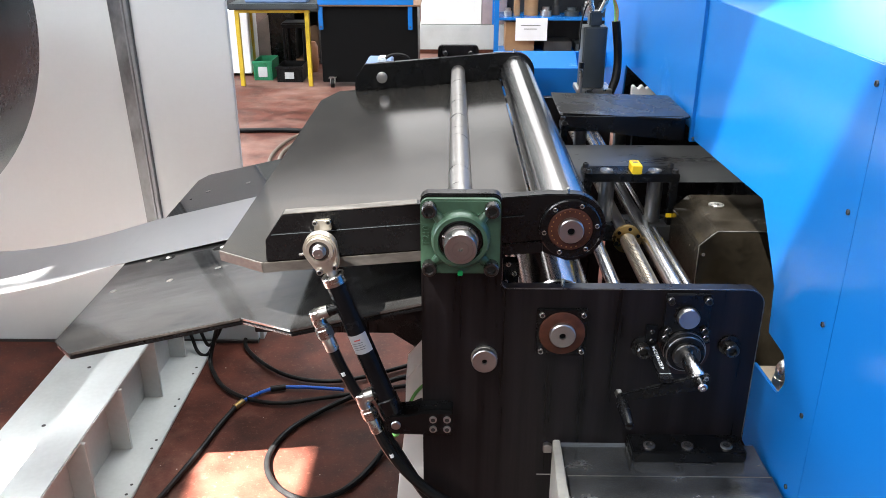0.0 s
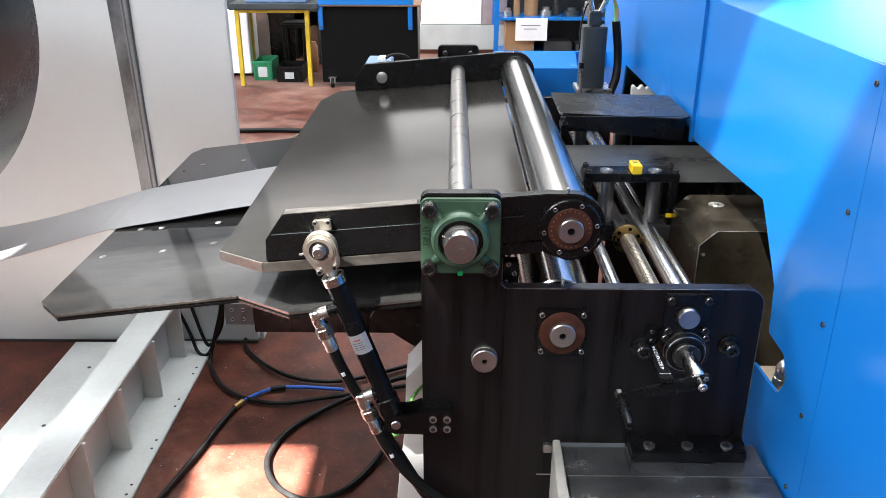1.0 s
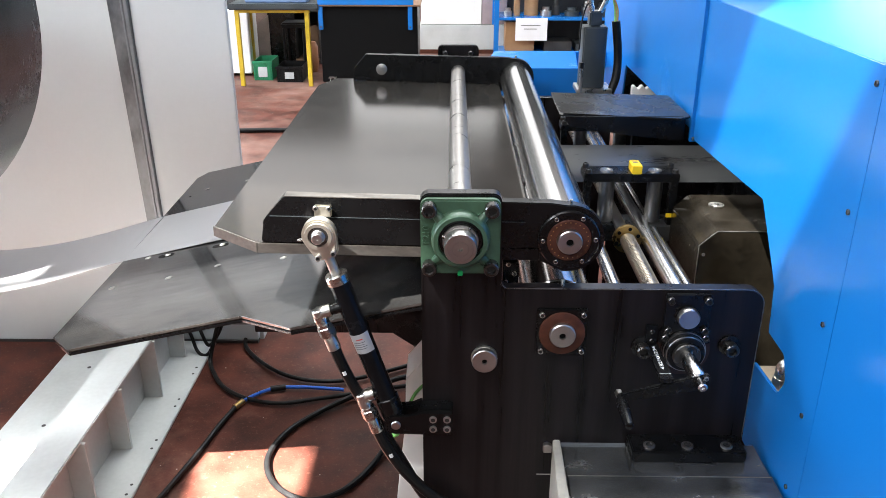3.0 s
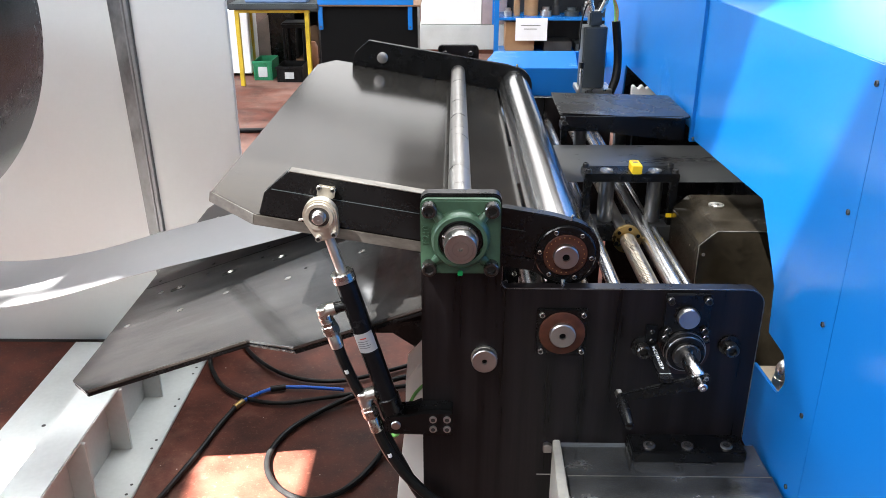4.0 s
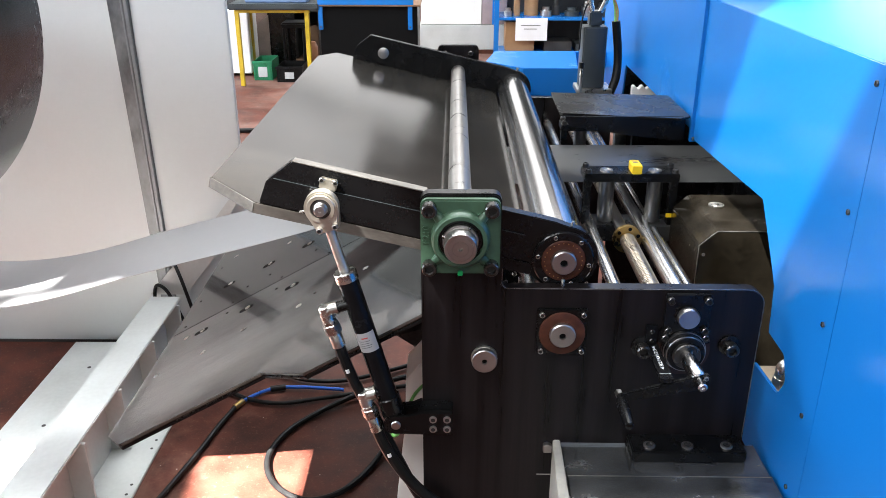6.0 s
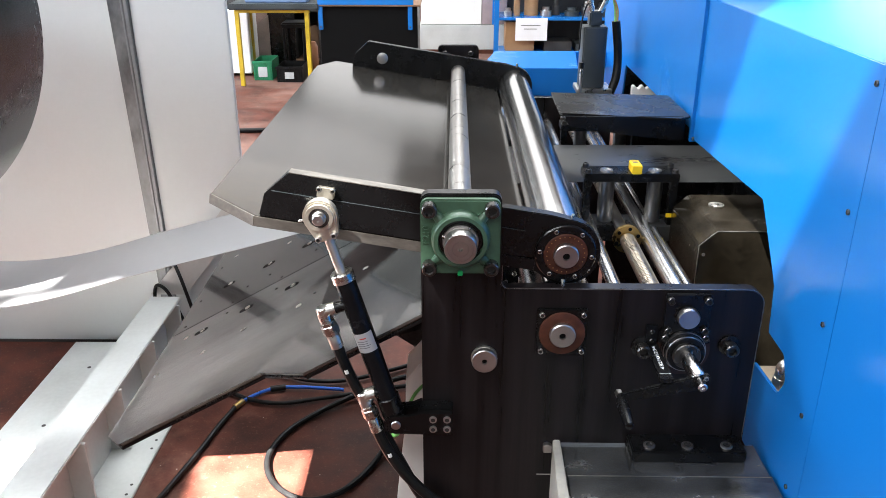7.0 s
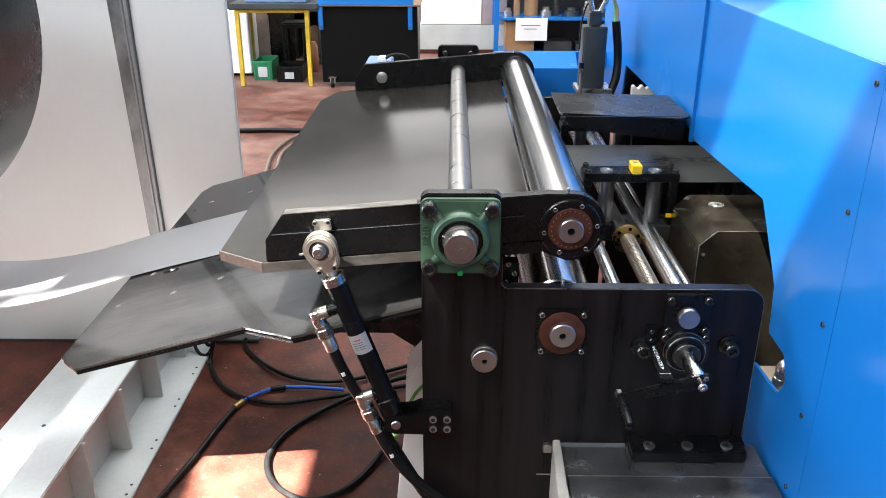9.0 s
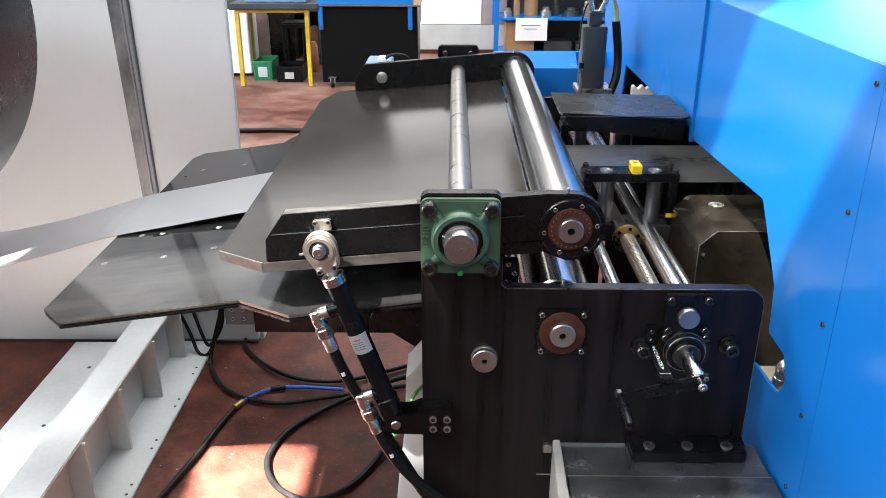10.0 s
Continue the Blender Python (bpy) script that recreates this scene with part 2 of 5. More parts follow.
def prism(pts, axis, a0, a1, bevel=0.002, bm=None):
    """A polygon drawn in the plane across the axis ('x': y,z; 'y': x,z; 'z': x,y), drawn out from a0 to a1."""
    def co(p, a):
        return {"x": (a, p[0], p[1]), "y": (p[0], a, p[1]), "z": (p[0], p[1], a)}[axis]
    b = bmesh.new()
    lo = [b.verts.new(co(p, a0)) for p in pts]
    hi = [b.verts.new(co(p, a1)) for p in pts]
    n = len(pts)
    b.faces.new(lo)
    b.faces.new(list(reversed(hi)))
    for i in range(n):
        b.faces.new((lo[i], hi[i], hi[(i + 1) % n], lo[(i + 1) % n]))
    bmesh.ops.recalc_face_normals(b, faces=b.faces[:])
    bevelled(b, bevel)
    return join(bm, b)


def rounded(pts, radii, seg=6):
    """A polygon with some of its corners rounded."""
    out = []
    n = len(pts)
    for i, p in enumerate(pts):
        r = radii.get(i, 0)
        if not r:
            out.append(p)
            continue
        p = Vector(p)
        a, c = (Vector(pts[i - 1]) - p), (Vector(pts[(i + 1) % n]) - p)
        a.normalize(), c.normalize()
        half = a.angle(c) / 2
        d = r / math.tan(half)
        centre = p + (a + c).normalized() * (r / math.sin(half))
        s, e = p + a * d - centre, p + c * d - centre
        a0, a1 = math.atan2(s.y, s.x), math.atan2(e.y, e.x)
        turn = (a1 - a0 + math.pi) % (2 * math.pi) - math.pi
        for k in range(seg + 1):
            g = a0 + turn * k / seg
            out.append((centre.x + r * math.cos(g), centre.y + r * math.sin(g)))
    return out


def lathe(profile, origin=(0, 0, 0), axis="y", seg=32, bm=None, closed=False):
    """Turns a profile of (along, radius) about an axis through origin."""
    b = bmesh.new()
    rings = []
    for a, r in profile:
        ring = []
        for k in range(seg if r > 1e-6 else 1):
            t = 2 * math.pi * k / seg
            c, s = r * math.cos(t), r * math.sin(t)
            co = {"x": (a, c, s), "y": (c, a, s), "z": (c, s, a)}[axis]
            ring.append(b.verts.new(Vector(origin) + Vector(co)))
        rings.append(ring)
    pairs = list(zip(rings, rings[1:])) + ([(rings[-1], rings[0])] if closed else [])
    for p, q in pairs:
        for k in range(seg):
            j = (k + 1) % seg
            if len(p) == 1 and len(q) == 1:
                continue
            if len(p) == 1:
                b.faces.new((p[0], q[k], q[j]))
            elif len(q) == 1:
                b.faces.new((p[k], p[j], q[0]))
            else:
                b.faces.new((p[k], p[j], q[j], q[k]))
    if not closed:
        for ring in (rings[0], rings[-1]):
            if len(ring) > 1:
                b.faces.new(ring)
    return join(bm, b)


def rod(p, q, r, seg=16, bm=None, r2=None):
    """A round bar from p to q."""
    b = bmesh.new()
    d = Vector(q) - Vector(p)
    m = Matrix.Translation((Vector(p) + Vector(q)) / 2) @ d.to_track_quat("Z", "Y").to_matrix().to_4x4()
    bmesh.ops.create_cone(b, cap_ends=True, segments=seg, radius1=r, radius2=r if r2 is None else r2, depth=d.length, matrix=m)
    return join(bm, b)


def smooth_line(pts, per=8):
    """Points on a curve through pts."""
    v = [Vector(p) for p in pts]
    v = [v[0] * 2 - v[1]] + v + [v[-1] * 2 - v[-2]]
    out = []
    for i in range(1, len(v) - 2):
        a, b, c, d = v[i - 1:i + 3]
        for k in range(per):
            t = k / per
            out.append(0.5 * (2 * b + (c - a) * t + (2 * a - 5 * b + 4 * c - d) * t * t + (3 * b - a - 3 * c + d) * t ** 3))
    return out + [v[-2]]


def hose(pts, r, per=8, seg=10, bm=None):
    """A bent round tube through pts."""
    line = smooth_line(pts, per)
    b = bmesh.new()
    rings = []
    side = Vector((0.31, 0.52, 0.79))
    for i, p in enumerate(line):
        d = (line[min(i + 1, len(line) - 1)] - line[max(i - 1, 0)]).normalized()
        u = (side - d * side.dot(d)).normalized()
        w = d.cross(u)
        side = u
        rings.append([b.verts.new(p + (u * math.cos(2 * math.pi * k / seg) + w * math.sin(2 * math.pi * k / seg)) * r) for k in range(seg)])
    for p, q in zip(rings, rings[1:]):
        for k in range(seg):
            b.faces.new((p[k], p[(k + 1) % seg], q[(k + 1) % seg], q[k]))
    b.faces.new(rings[0])
    b.faces.new(rings[-1])
    return join(bm, b)


BOLT_MESHES = {}
TURNS = {"-y": Matrix.Rotation(radians(90), 4, "X"), "z": Matrix.Identity(4), "-x": Matrix.Rotation(radians(-90), 4, "Y")}


def bolt(parent, at, r, way="-y", mat=None, h=None, name="bolt", local=False, washer=False):
    """A socket-head screw whose head rises from the point at."""
    mat = mat or BLACK_FINE
    h = h or r * 1.3
    key = (r, mat.name, h, washer)
    if key not in BOLT_MESHES:
        s = r * 0.6
        pro = [(0, r * 1.5), (h * 0.18, r * 1.5), (h * 0.18, r)] if washer else [(0, r)]
        bm = lathe(pro + [(h * 0.86, r), (h, r * 0.86), (h, s), (h * 0.45, s), (h * 0.45, 0)], axis="z", seg=18)
        me = bpy.data.meshes.new(name)
        bmesh.ops.recalc_face_normals(bm, faces=bm.faces[:])
        bm.to_mesh(me)
        bm.free()
        me.materials.append(mat)
        me.materials.append(DARK)
        for f in me.polygons:
            if math.hypot(f.center.x, f.center.y) < s * 1.02 and f.center.z < h * 0.8:
                f.material_index = 1
        BOLT_MESHES[key] = me
    ob = new(name, BOLT_MESHES[key])
    ob.parent = parent
    off = Vector((0, 0, 0)) if local else Vector(parent.location)
    ob.matrix_basis = Matrix.Translation(Vector(at) - off) @ TURNS[way]
    return ob


def writing(name, text, size, m, mat, parent, depth=0.0004):
    cu = bpy.data.curves.new(name, "FONT")
    cu.body, cu.size, cu.extrude = text, size, depth
    cu.align_x, cu.align_y = "CENTER", "CENTER"
    tmp = new(name, cu)
    me = bpy.data.meshes.new_from_object(tmp.evaluated_get(bpy.context.evaluated_depsgraph_get()))
    bpy.data.objects.remove(tmp)
    bpy.data.curves.remove(cu)
    me.materials.clear()
    me.materials.append(mat)
    ob = new(name, me)
    ob.parent = parent
    ob.matrix_basis = m
    return ob


def structure(name, bm, mat, label, category):
    return tagged(part(name, bm, mat), label, category, "", "structure")


# ---- the hall ----
structure("floor", box(-11, 11, -9, 18, -0.2, 0, 0), FLOOR, "worn oxide-red painted concrete workshop floor", "floor")
def wall_with_window(name, x0, x1, y0, y1, window, along, mat, label):
    """A wall with one long opening through it."""
    a0, a1, z0, z1 = window
    spans = [(None, 0, z0), (None, z1, ROOF), (0, z0, z1), (1, z0, z1)]
    bm = bmesh.new()
    for end, lo, hi in spans:
        b = [x0, x1, y0, y1]
        k = 0 if along == "x" else 2
        if end == 0:
            b[k + 1] = a0
        elif end == 1:
            b[k] = a1
        box(*b, lo, hi, 0, bm)
    structure(name, bm, mat, label, "wall")


wall_with_window("wall_west", -11.3, -11, -9.3, 18.3, WEST_WINDOW, "y", WALL, "grey clad workshop wall with a long high window")
# unseen north wall, dark so that the tables reflect less light
wall_with_window("wall_north", -11, 11, 18, 18.3, NORTH_WINDOW, "x", GREYPAINT, "unseen workshop wall, kept dark for the table's reflection, with a high window")
structure("window_north", box(-2.35, 1.25, 18.1, 18.13, 4.15, 5.95, 0), FROST, "frosted pane in the high north window", "window")
structure("wall_south", box(-11, 11, -9.3, -9, 0, ROOF, 0), WALL, "pale grey clad workshop wall", "wall")
structure("wall_east", box(11, 11.3, -9.3, 18.3, 0, ROOF, 0), WALL, "pale grey clad workshop wall", "wall")


def roof():
    """A flat roof with rectangular openings."""
    xs = sorted({-11.3, 11.3, *(v for r in ROOFLIGHTS for v in r[:2])})
    ys = sorted({-9.3, 18.3, *(v for r in ROOFLIGHTS for v in r[2:4])})
    bm = bmesh.new()
    for x0, x1 in zip(xs, xs[1:]):
        for y0, y1 in zip(ys, ys[1:]):
            cx, cy = (x0 + x1) / 2, (y0 + y1) / 2
            if not any(r[0] < cx < r[1] and r[2] < cy < r[3] for r in ROOFLIGHTS):
                box(x0, x1, y0, y1, ROOF, ROOF + 0.08, 0, bm)
    structure("ceiling", bm, WALL, "pale grey profiled metal roof with rooflights", "ceiling")
    for x0, x1, y0, y1, w, frosted in ROOFLIGHTS:
        if frosted:
            structure("window_rooflight", box(x0 - .05, x1 + .05, y0 - .05, y1 + .05, ROOF + 0.081, ROOF + 0.11, 0), FROST, "frosted rooflight panel in the roof", "rooflight")
    # unseen sheets added over two openings to weaken their sunbeams
    for (x0, x1, y0, y1), sheet, label in ((ROOFLIGHTS[1][:4], TINTED, "added clear sheet that weakens the sun on the enclosure"), (ROOFLIGHTS[-1][:4], SUN_DIMMER, "added clear sheet that weakens the sun on the tables")):
        structure("window_tinted_rooflight", box(x0 - .02, x1 + .02, y0 - .02, y1 + .02, ROOF + 0.081, ROOF + 0.085, 0), sheet, label, "rooflight")


roof()


# ---- straightener frame ----
STEEL_DARK = material("dark_screw_steel", (0.10, 0.095, 0.09), 0.3, 0.9, 0.2, 30, 200, 0.04)
SHAFT_WARM = material("oiled_thread_steel", (0.62, 0.56, 0.48), 0.3, 1.0, 0.15, 10, 90, 0.0, 0.5, (1, 1, 1), None, 0.06)
BED = material("ground_bed_steel", (0.08, 0.083, 0.085), 0.22, 0.75, 0.35, 11, 120, 0.02, 0.5, (0.8, 1.6, 1), (0.27, 0.27, 0.265), 0.1)
RIBBED = material("galvanised_rib", (0.24, 0.26, 0.275), 0.45, 0.3, 0.15, 14, 70, 0.04)
# the strip's steel again, darkened for the shade inside the machine
INNER = material("shaded_strip_steel", (0.13, 0.13, 0.13), 0.3, 0.85, 0.1, 5, 80, 0.0, 0.5, (0.3, 2, 1), None, 0.05)
PISTON = material("hard_chrome_rod", (0.60, 0.585, 0.56), 0.4, 1.0, 0.06, 9, 90, 0.0, 0.5, (1, 1, 1), None, 0.04)
POST = material("spangled_galvanised_post", (0.13, 0.145, 0.15), 0.42, 0.5, 0.35, 16, 60, 0.04, 0.5, (1, 1, 0.5), (0.24, 0.26, 0.27), 0.08)
BARREL = material("gloss_black_paint", (0.008, 0.008, 0.009), 0.22, 0.0, 0.3, 10, 120, 0.0, 0.14)
EYE_MAT = material("nickel_plated", (0.66, 0.61, 0.52), 0.36, 0.9, 0.15, 16, 140, 0.06)
RED_PRINT = material("red_print", (0.5, 0.06, 0.05), 0.5)
BLUEGREY = material("blue_grey_plastic", (0.12, 0.18, 0.32), 0.45)
WOODBLOCK = material("dull_brown_wood", (0.16, 0.09, 0.05), 0.7)
TAN_HOSE = material("grey_tan_rubber", (0.10, 0.077, 0.056), 0.6)
TAUPE = material("taupe_board", (0.24, 0.19, 0.165), 0.6, 0.0, 0.2, 6, 60)
MAUVE_DARK = material("brown_mottled_board", (0.20, 0.135, 0.115), 0.6, 0.0, 0.45, 5, 60)
ORANGE = material("dull_orange_paint", (0.30, 0.13, 0.06), 0.5)
PUTTY = material("putty_paint", (0.40, 0.38, 0.33), 0.5, 0.0, 0.2, 14, 80, 0.04)
MAUVE = material("mauve_grey_paint", (0.30, 0.24, 0.25), 0.5)
TAN = material("pale_tan_paint", (0.52, 0.42, 0.30), 0.5)
WORN_ROLLER = material("worn_roller_steel", (0.19, 0.187, 0.18), 0.36, 0.95, 0.5, 14, 90, 0.0, 0.5, (2, 2, 0.6), None, 0.1)
GUIDE_GREY = material("worn_black_steel", (0.022, 0.022, 0.022), 0.32, 0.3, 0.4, 14, 120, 0.02, 0.5, (1, 1, 1), (0.05, 0.05, 0.048))
CHAMFER = material("chamfer_glint", (0.30, 0.295, 0.29), 0.35, 0.9, 0.5, 25, 200, 0.0)
PIVOT = Vector((0, 0, 1.293))


def side_plate(y0, y1, label):
    frame_plate = thing("side_plate", (0.25, (y0 + y1) / 2, 0), label, "machine frame", "side plates of the straightener")
    pts = [(-0.071, 0.0), (0.566, 0.0), (0.566, 1.187), (0.077, 1.187), (0.0735, 1.372), (-0.072, 1.372)]
    pts = rounded(pts, {2: 0.032, 3: 0.013, 4: 0.016, 5: 0.016})
    part("plate", prism(pts, "y", y0, y1, 0.0025), BLACK, frame_plate)
    # thin bright line for the highlight on the plate's bevelled edge
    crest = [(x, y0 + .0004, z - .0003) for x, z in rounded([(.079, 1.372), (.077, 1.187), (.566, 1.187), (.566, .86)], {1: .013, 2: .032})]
    part("edge_glint", hose(crest[1:], .0009, 1, 6), CHAMFER, frame_plate, "bright line painted as the bevel's highlight")
    return frame_plate


def flange_bearing(owner):
    """A square cast flange bearing on the side plate."""
    x, z = 0.0, 1.295
    s = 0.0715
    sq = rounded([(x - s, z - s), (x + s, z - s), (x + s, z + s), (x - s, z + s)], {0: 0.014, 1: 0.014, 2: 0.014, 3: 0.014})
    b = thing("flange_bearing", (x, -0.01, z), "green cast-iron square flange bearing bolted to the side plate", "bearing")
    housing = prism(sq, "y", -0.016, 0.0, 0.003)
    lathe([(-0.016, 0.0535), (-0.034, 0.051), (-0.038, 0.0475), (-0.038, 0.0405), (-0.024, 0.039), (-0.024, 0.02), (-0.01, 0.02)], (x, 0, z), "y", 40, housing)
    for a in (45, 135, 225, 315):
        c, d = math.cos(radians(a)), math.sin(radians(a))
        p, q = (x + c * 0.046, -0.020, z + d * 0.046), (x + c * 0.070, -0.015, z + d * 0.070)
        rod(p, q, 0.011, 12, housing, 0.007)
    casting = part("housing", housing, GREEN, b)
    ring = lathe([(-0.026, 0.0385), (-0.026, 0.033), (-0.03, 0.0325), (-0.03, 0.0385)], (x, 0, z), "y", 40, None, True)
    part("seal", ring, BLACK_FINE, b)
    inner = lathe([(-0.022, 0.0325), (-0.036, 0.0325), (-0.038, 0.0315), (-0.038, 0.0252), (-0.02, 0.0252)], (x, 0, z), "y", 40, None, True)
    ring_part = part("inner_ring", inner, STEEL, b)
    for a in (60, 160):
        c, d = math.cos(radians(a)), math.sin(radians(a))
        part("set_screw", rod((x + c * 0.03, -0.04, z + d * 0.03), (x + c * 0.0345, -0.04, z + d * 0.0345), 0.003, 10), ZINC, ring_part)
    for i in (-1, 1):
        for k in (-1, 1):
            bolt(casting, (x + i * 0.0555, -0.016, z + k * 0.0555), 0.0138, "-y", STEEL_DARK, 0.02, "bolt")
    writing("casting_mark", "F210", 0.018, Matrix.Translation(Vector((-0.0610, -0.0172, 1.30)) - b.location) @ Matrix.Rotation(radians(90), 4, "X") @ Matrix.Rotation(radians(90), 4, "Z"), GREEN, b, 0.0012)
    part("grease_cap", box(-0.0045, 0.0045, -0.022, -0.016, z - 0.073, z - 0.064, 0.001), GREEN_CAP, b, "bright green plastic grease cap")
    return b


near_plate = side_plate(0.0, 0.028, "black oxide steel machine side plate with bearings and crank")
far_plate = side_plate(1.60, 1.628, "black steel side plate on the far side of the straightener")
flange_bearing(near_plate)
for x in (-0.045, 0.045):
    bolt(far_plate, (x, 1.60, 1.345), 0.009, "-y", STEEL_DARK)


def journal(x, z, shape, plate_r, shaft_r, out, name, label, screws=True):
    """A roller's end in the side plate: black cover, brown seal, bright shaft end."""
    j = thing(name, (x, 0, z), label, "bearing cover")
    if shape == "square":
        s = plate_r
        lid = part("cover", prism(rounded([(x - s, z - s), (x + s, z - s), (x + s, z + s), (x - s, z + s)], {0: .004, 1: .004, 2: .004, 3: .004}), "y", -0.012, 0, 0.0015), BLACK_FINE, j)
        part("seal", lathe([(-0.012, 0.0435), (-0.0165, 0.043), (-0.0175, 0.041), (-0.0175, 0.0245), (-0.012, 0.0245)], (x, 0, z), "y", 40), SEAL, j, "brown rubber shaft seal")
        end = lathe([(-0.012, shaft_r), (-out + 0.002, shaft_r), (-out, shaft_r - 0.002), (-out, 0.0065), (-out + 0.01, 0.005), (-out + 0.01, 0)], (x, 0, z), "y", 36)
        part("shaft_end", end, STEEL, j)
        part("bore", rod((x, -out + .004, z), (x, -out + .0095, z), .0066, 16), HOLE, j)
        for i in (-1, 1):
            for k in (-1, 1):
                bolt(lid, (x + i * (s - 0.009), -0.012, z + k * (s - 0.009)), 0.0052, "-y", ZINC, 0.006)
    return j


journal(0.192, 1.101, "square", 0.0475, 0.0245, 0.027, "bearing_cover", "black square bearing cover with brown seal and bright shaft end")

plug = thing("shaft_plug", (0.048, 0, 1.04), "bright turned steel plug in the black side plate", "plug")
part("disc", lathe([(0, 0.0245), (-0.016, 0.0245), (-0.018, 0.0228), (-0.018, 0.0055), (-0.01, 0.004), (-0.01, 0)], (0.048, 0, 1.04), "y", 36), STEEL, plug)
part("bore", rod((0.048, -.0145, 1.04), (0.048, -.0105, 1.04), .0052, 16), HOLE, plug)
part("collar", lathe([(0, 0.0258), (-0.005, 0.0258)], (0.048, 0, 1.04), "y", 36), ZINC, plug)

upper_block = thing("bearing_block", (0.425, 0, 1.14), "black square bearing block with bright pin, four screws", "bearing block")
bx, bz = 0.424, 1.136
block_cover = part("cover", prism(rounded([(bx - .0425, bz - .04), (bx + .0425, bz - .04), (bx + .0425, bz + .045), (bx - .0425, bz + .045)], {0: .004, 1: .004, 2: .004, 3: .004}), "y", -0.01, 0, 0.0015), BLACK_FINE, upper_block)
part("pin", lathe([(-.01, .021), (-.02, .021), (-.024, .0185), (-.024, 0)], (bx, 0, bz), "y", 32), STEEL, upper_block)
part("ring", lathe([(-.01, .0235), (-.013, .0235), (-.013, .0215), (-.01, .0215)], (bx, 0, bz), "y", 32, None, True), BLACK_FINE, upper_block)
for i in (-1, 1):
    for k in (-1, 1):
        bolt(block_cover, (bx + i * 0.0345, -0.01, bz + k * 0.031 + 0.003), 0.0075, "-y", STEEL_DARK, 0.009)


# ---- crank adjuster ----
def crank():
    cx, cz = 0.424, 1.066
    c = thing("crank_adjuster", (cx, 0, cz), "black and bright steel hand crank adjuster with folding handle", "hand crank")
    part("backing_plate", box(cx - 0.0475, cx + 0.0475, -0.009, 0, cz + 0.012, cz + 0.042, 0.001), BLACK_FINE, c)
    for i in (-1, 1):
        bolt(c, (cx + i * 0.038, -0.009, cz + 0.026), 0.0075, "-y", STEEL_DARK, 0.009)
    part("seal", lathe([(-0.001, 0.052), (-0.004, 0.052), (-0.004, 0.02)], (cx, 0, cz - 0.006), "y", 40), DARK_SEAL, c, "brown seal disc")
    part("hub", lathe([(0, .041), (-.012, .041), (-.014, .039), (-.018, .039), (-.019, .037), (-.027, .037), (-.030, .034), (-.030, .0)], (cx, 0, cz), "y", 44), BLACK_FINE, c)
    part("dial_ring", lathe([(-.0145, .0402), (-.0178, .0402)], (cx, 0, cz), "y", 44), STEEL, c)
    part("hub_rim", lathe([(-.0265, .0372), (-.0285, .0362)], (cx, 0, cz), "y", 44), STEEL, c)
    part("collar", lathe([(-.03, .026), (-.037, .026), (-.039, .024), (-.039, 0)], (cx, 0, cz), "y", 36), STEEL_DARK, c)
    part("spindle", lathe([(-.035, .0148), (-.118, .0148), (-.12, .0135), (-.12, .0085), (-.143, .0085), (-.146, .006), (-.146, .0025), (-.14, 0)], (cx, 0, cz), "y", 32), CHROME, c)
    part("keyway", box(cx - .003, cx + .003, -.075, -.05, cz + .0128, cz + .0152, .001), DARK, c)
    arm = prism([(cx + .018, cz - .016), (cx + .02, cz + .008), (cx + .012, cz + .014), (cx - .135, cz - .03), (cx - .143, cz - .038), (cx - .136, cz - .046)], "y", -.122, -.112, .002)
    part("arm", arm, BLACK_FINE, c)
    for dx, dz in ((-.006, .004), (.009, .006), (-.003, -.008)):
        bolt(c, (cx + dx * 0.8 + 0.004, -.122, cz + dz), .0042, "-y", STEEL, .003)
    part("handle", lathe([(-.11, .005), (-.124, .005), (-.126, .009), (-.15, .0105), (-.19, .0095), (-.205, .0075), (-.208, 0)], (cx - .136, 0, cz - .038), "y", 24), BLACK_FINE, c)
    part("handle_nut", lathe([(-.1, .0075), (-.112, .0075)], (cx - .136, 0, cz - .038), "y", 6), STEEL, c)
    return c


crank()
for x, z in ((0.347, 1.068), (0.512, 1.072)):
    s = thing("clamp_screw", (x, 0, z), "black socket-head clamp screw with thick washer", "screw", "clamp screws of the crank")
    part("washer", lathe([(0, .021), (-.006, .021), (-.007, .019), (-.007, 0)], (x, 0, z), "y", 30), BLACK_FINE, s)
    bolt(s, (x, -.007, z - .002), .0135, "-y", STEEL_DARK, .02)

scale = thing("position_scale", (0.366, 0, 1.09), "black steel position scale with white engraved numbers", "scale")
part("bar", box(0.354, 0.377, -0.128, 0.0, 1.066, 1.074, 0.0008), BLACK_FINE, scale)
part("foot", box(0.351, 0.372, -0.008, 0.0, 1.074, 1.115, 0.001), BLACK_FINE, scale)
for z in (1.085, 1.104):
    bolt(scale, (0.3615, -0.008, z), 0.0042, "-y", STEEL_DARK)
writing("numbers", "432101234", 0.0105, Matrix.Translation(Vector((0.3655, -0.055, 1.0745)) - scale.location) @ Matrix.Rotation(radians(90), 4, "Z") @ Matrix.Diagonal((1.75, 0.9, 1, 1)), WHITE_INK, scale)
part("edge_line", box(0.355, 0.376, -0.1112, -0.1105, 1.074, 1.0746, 0), WHITE_INK, scale)

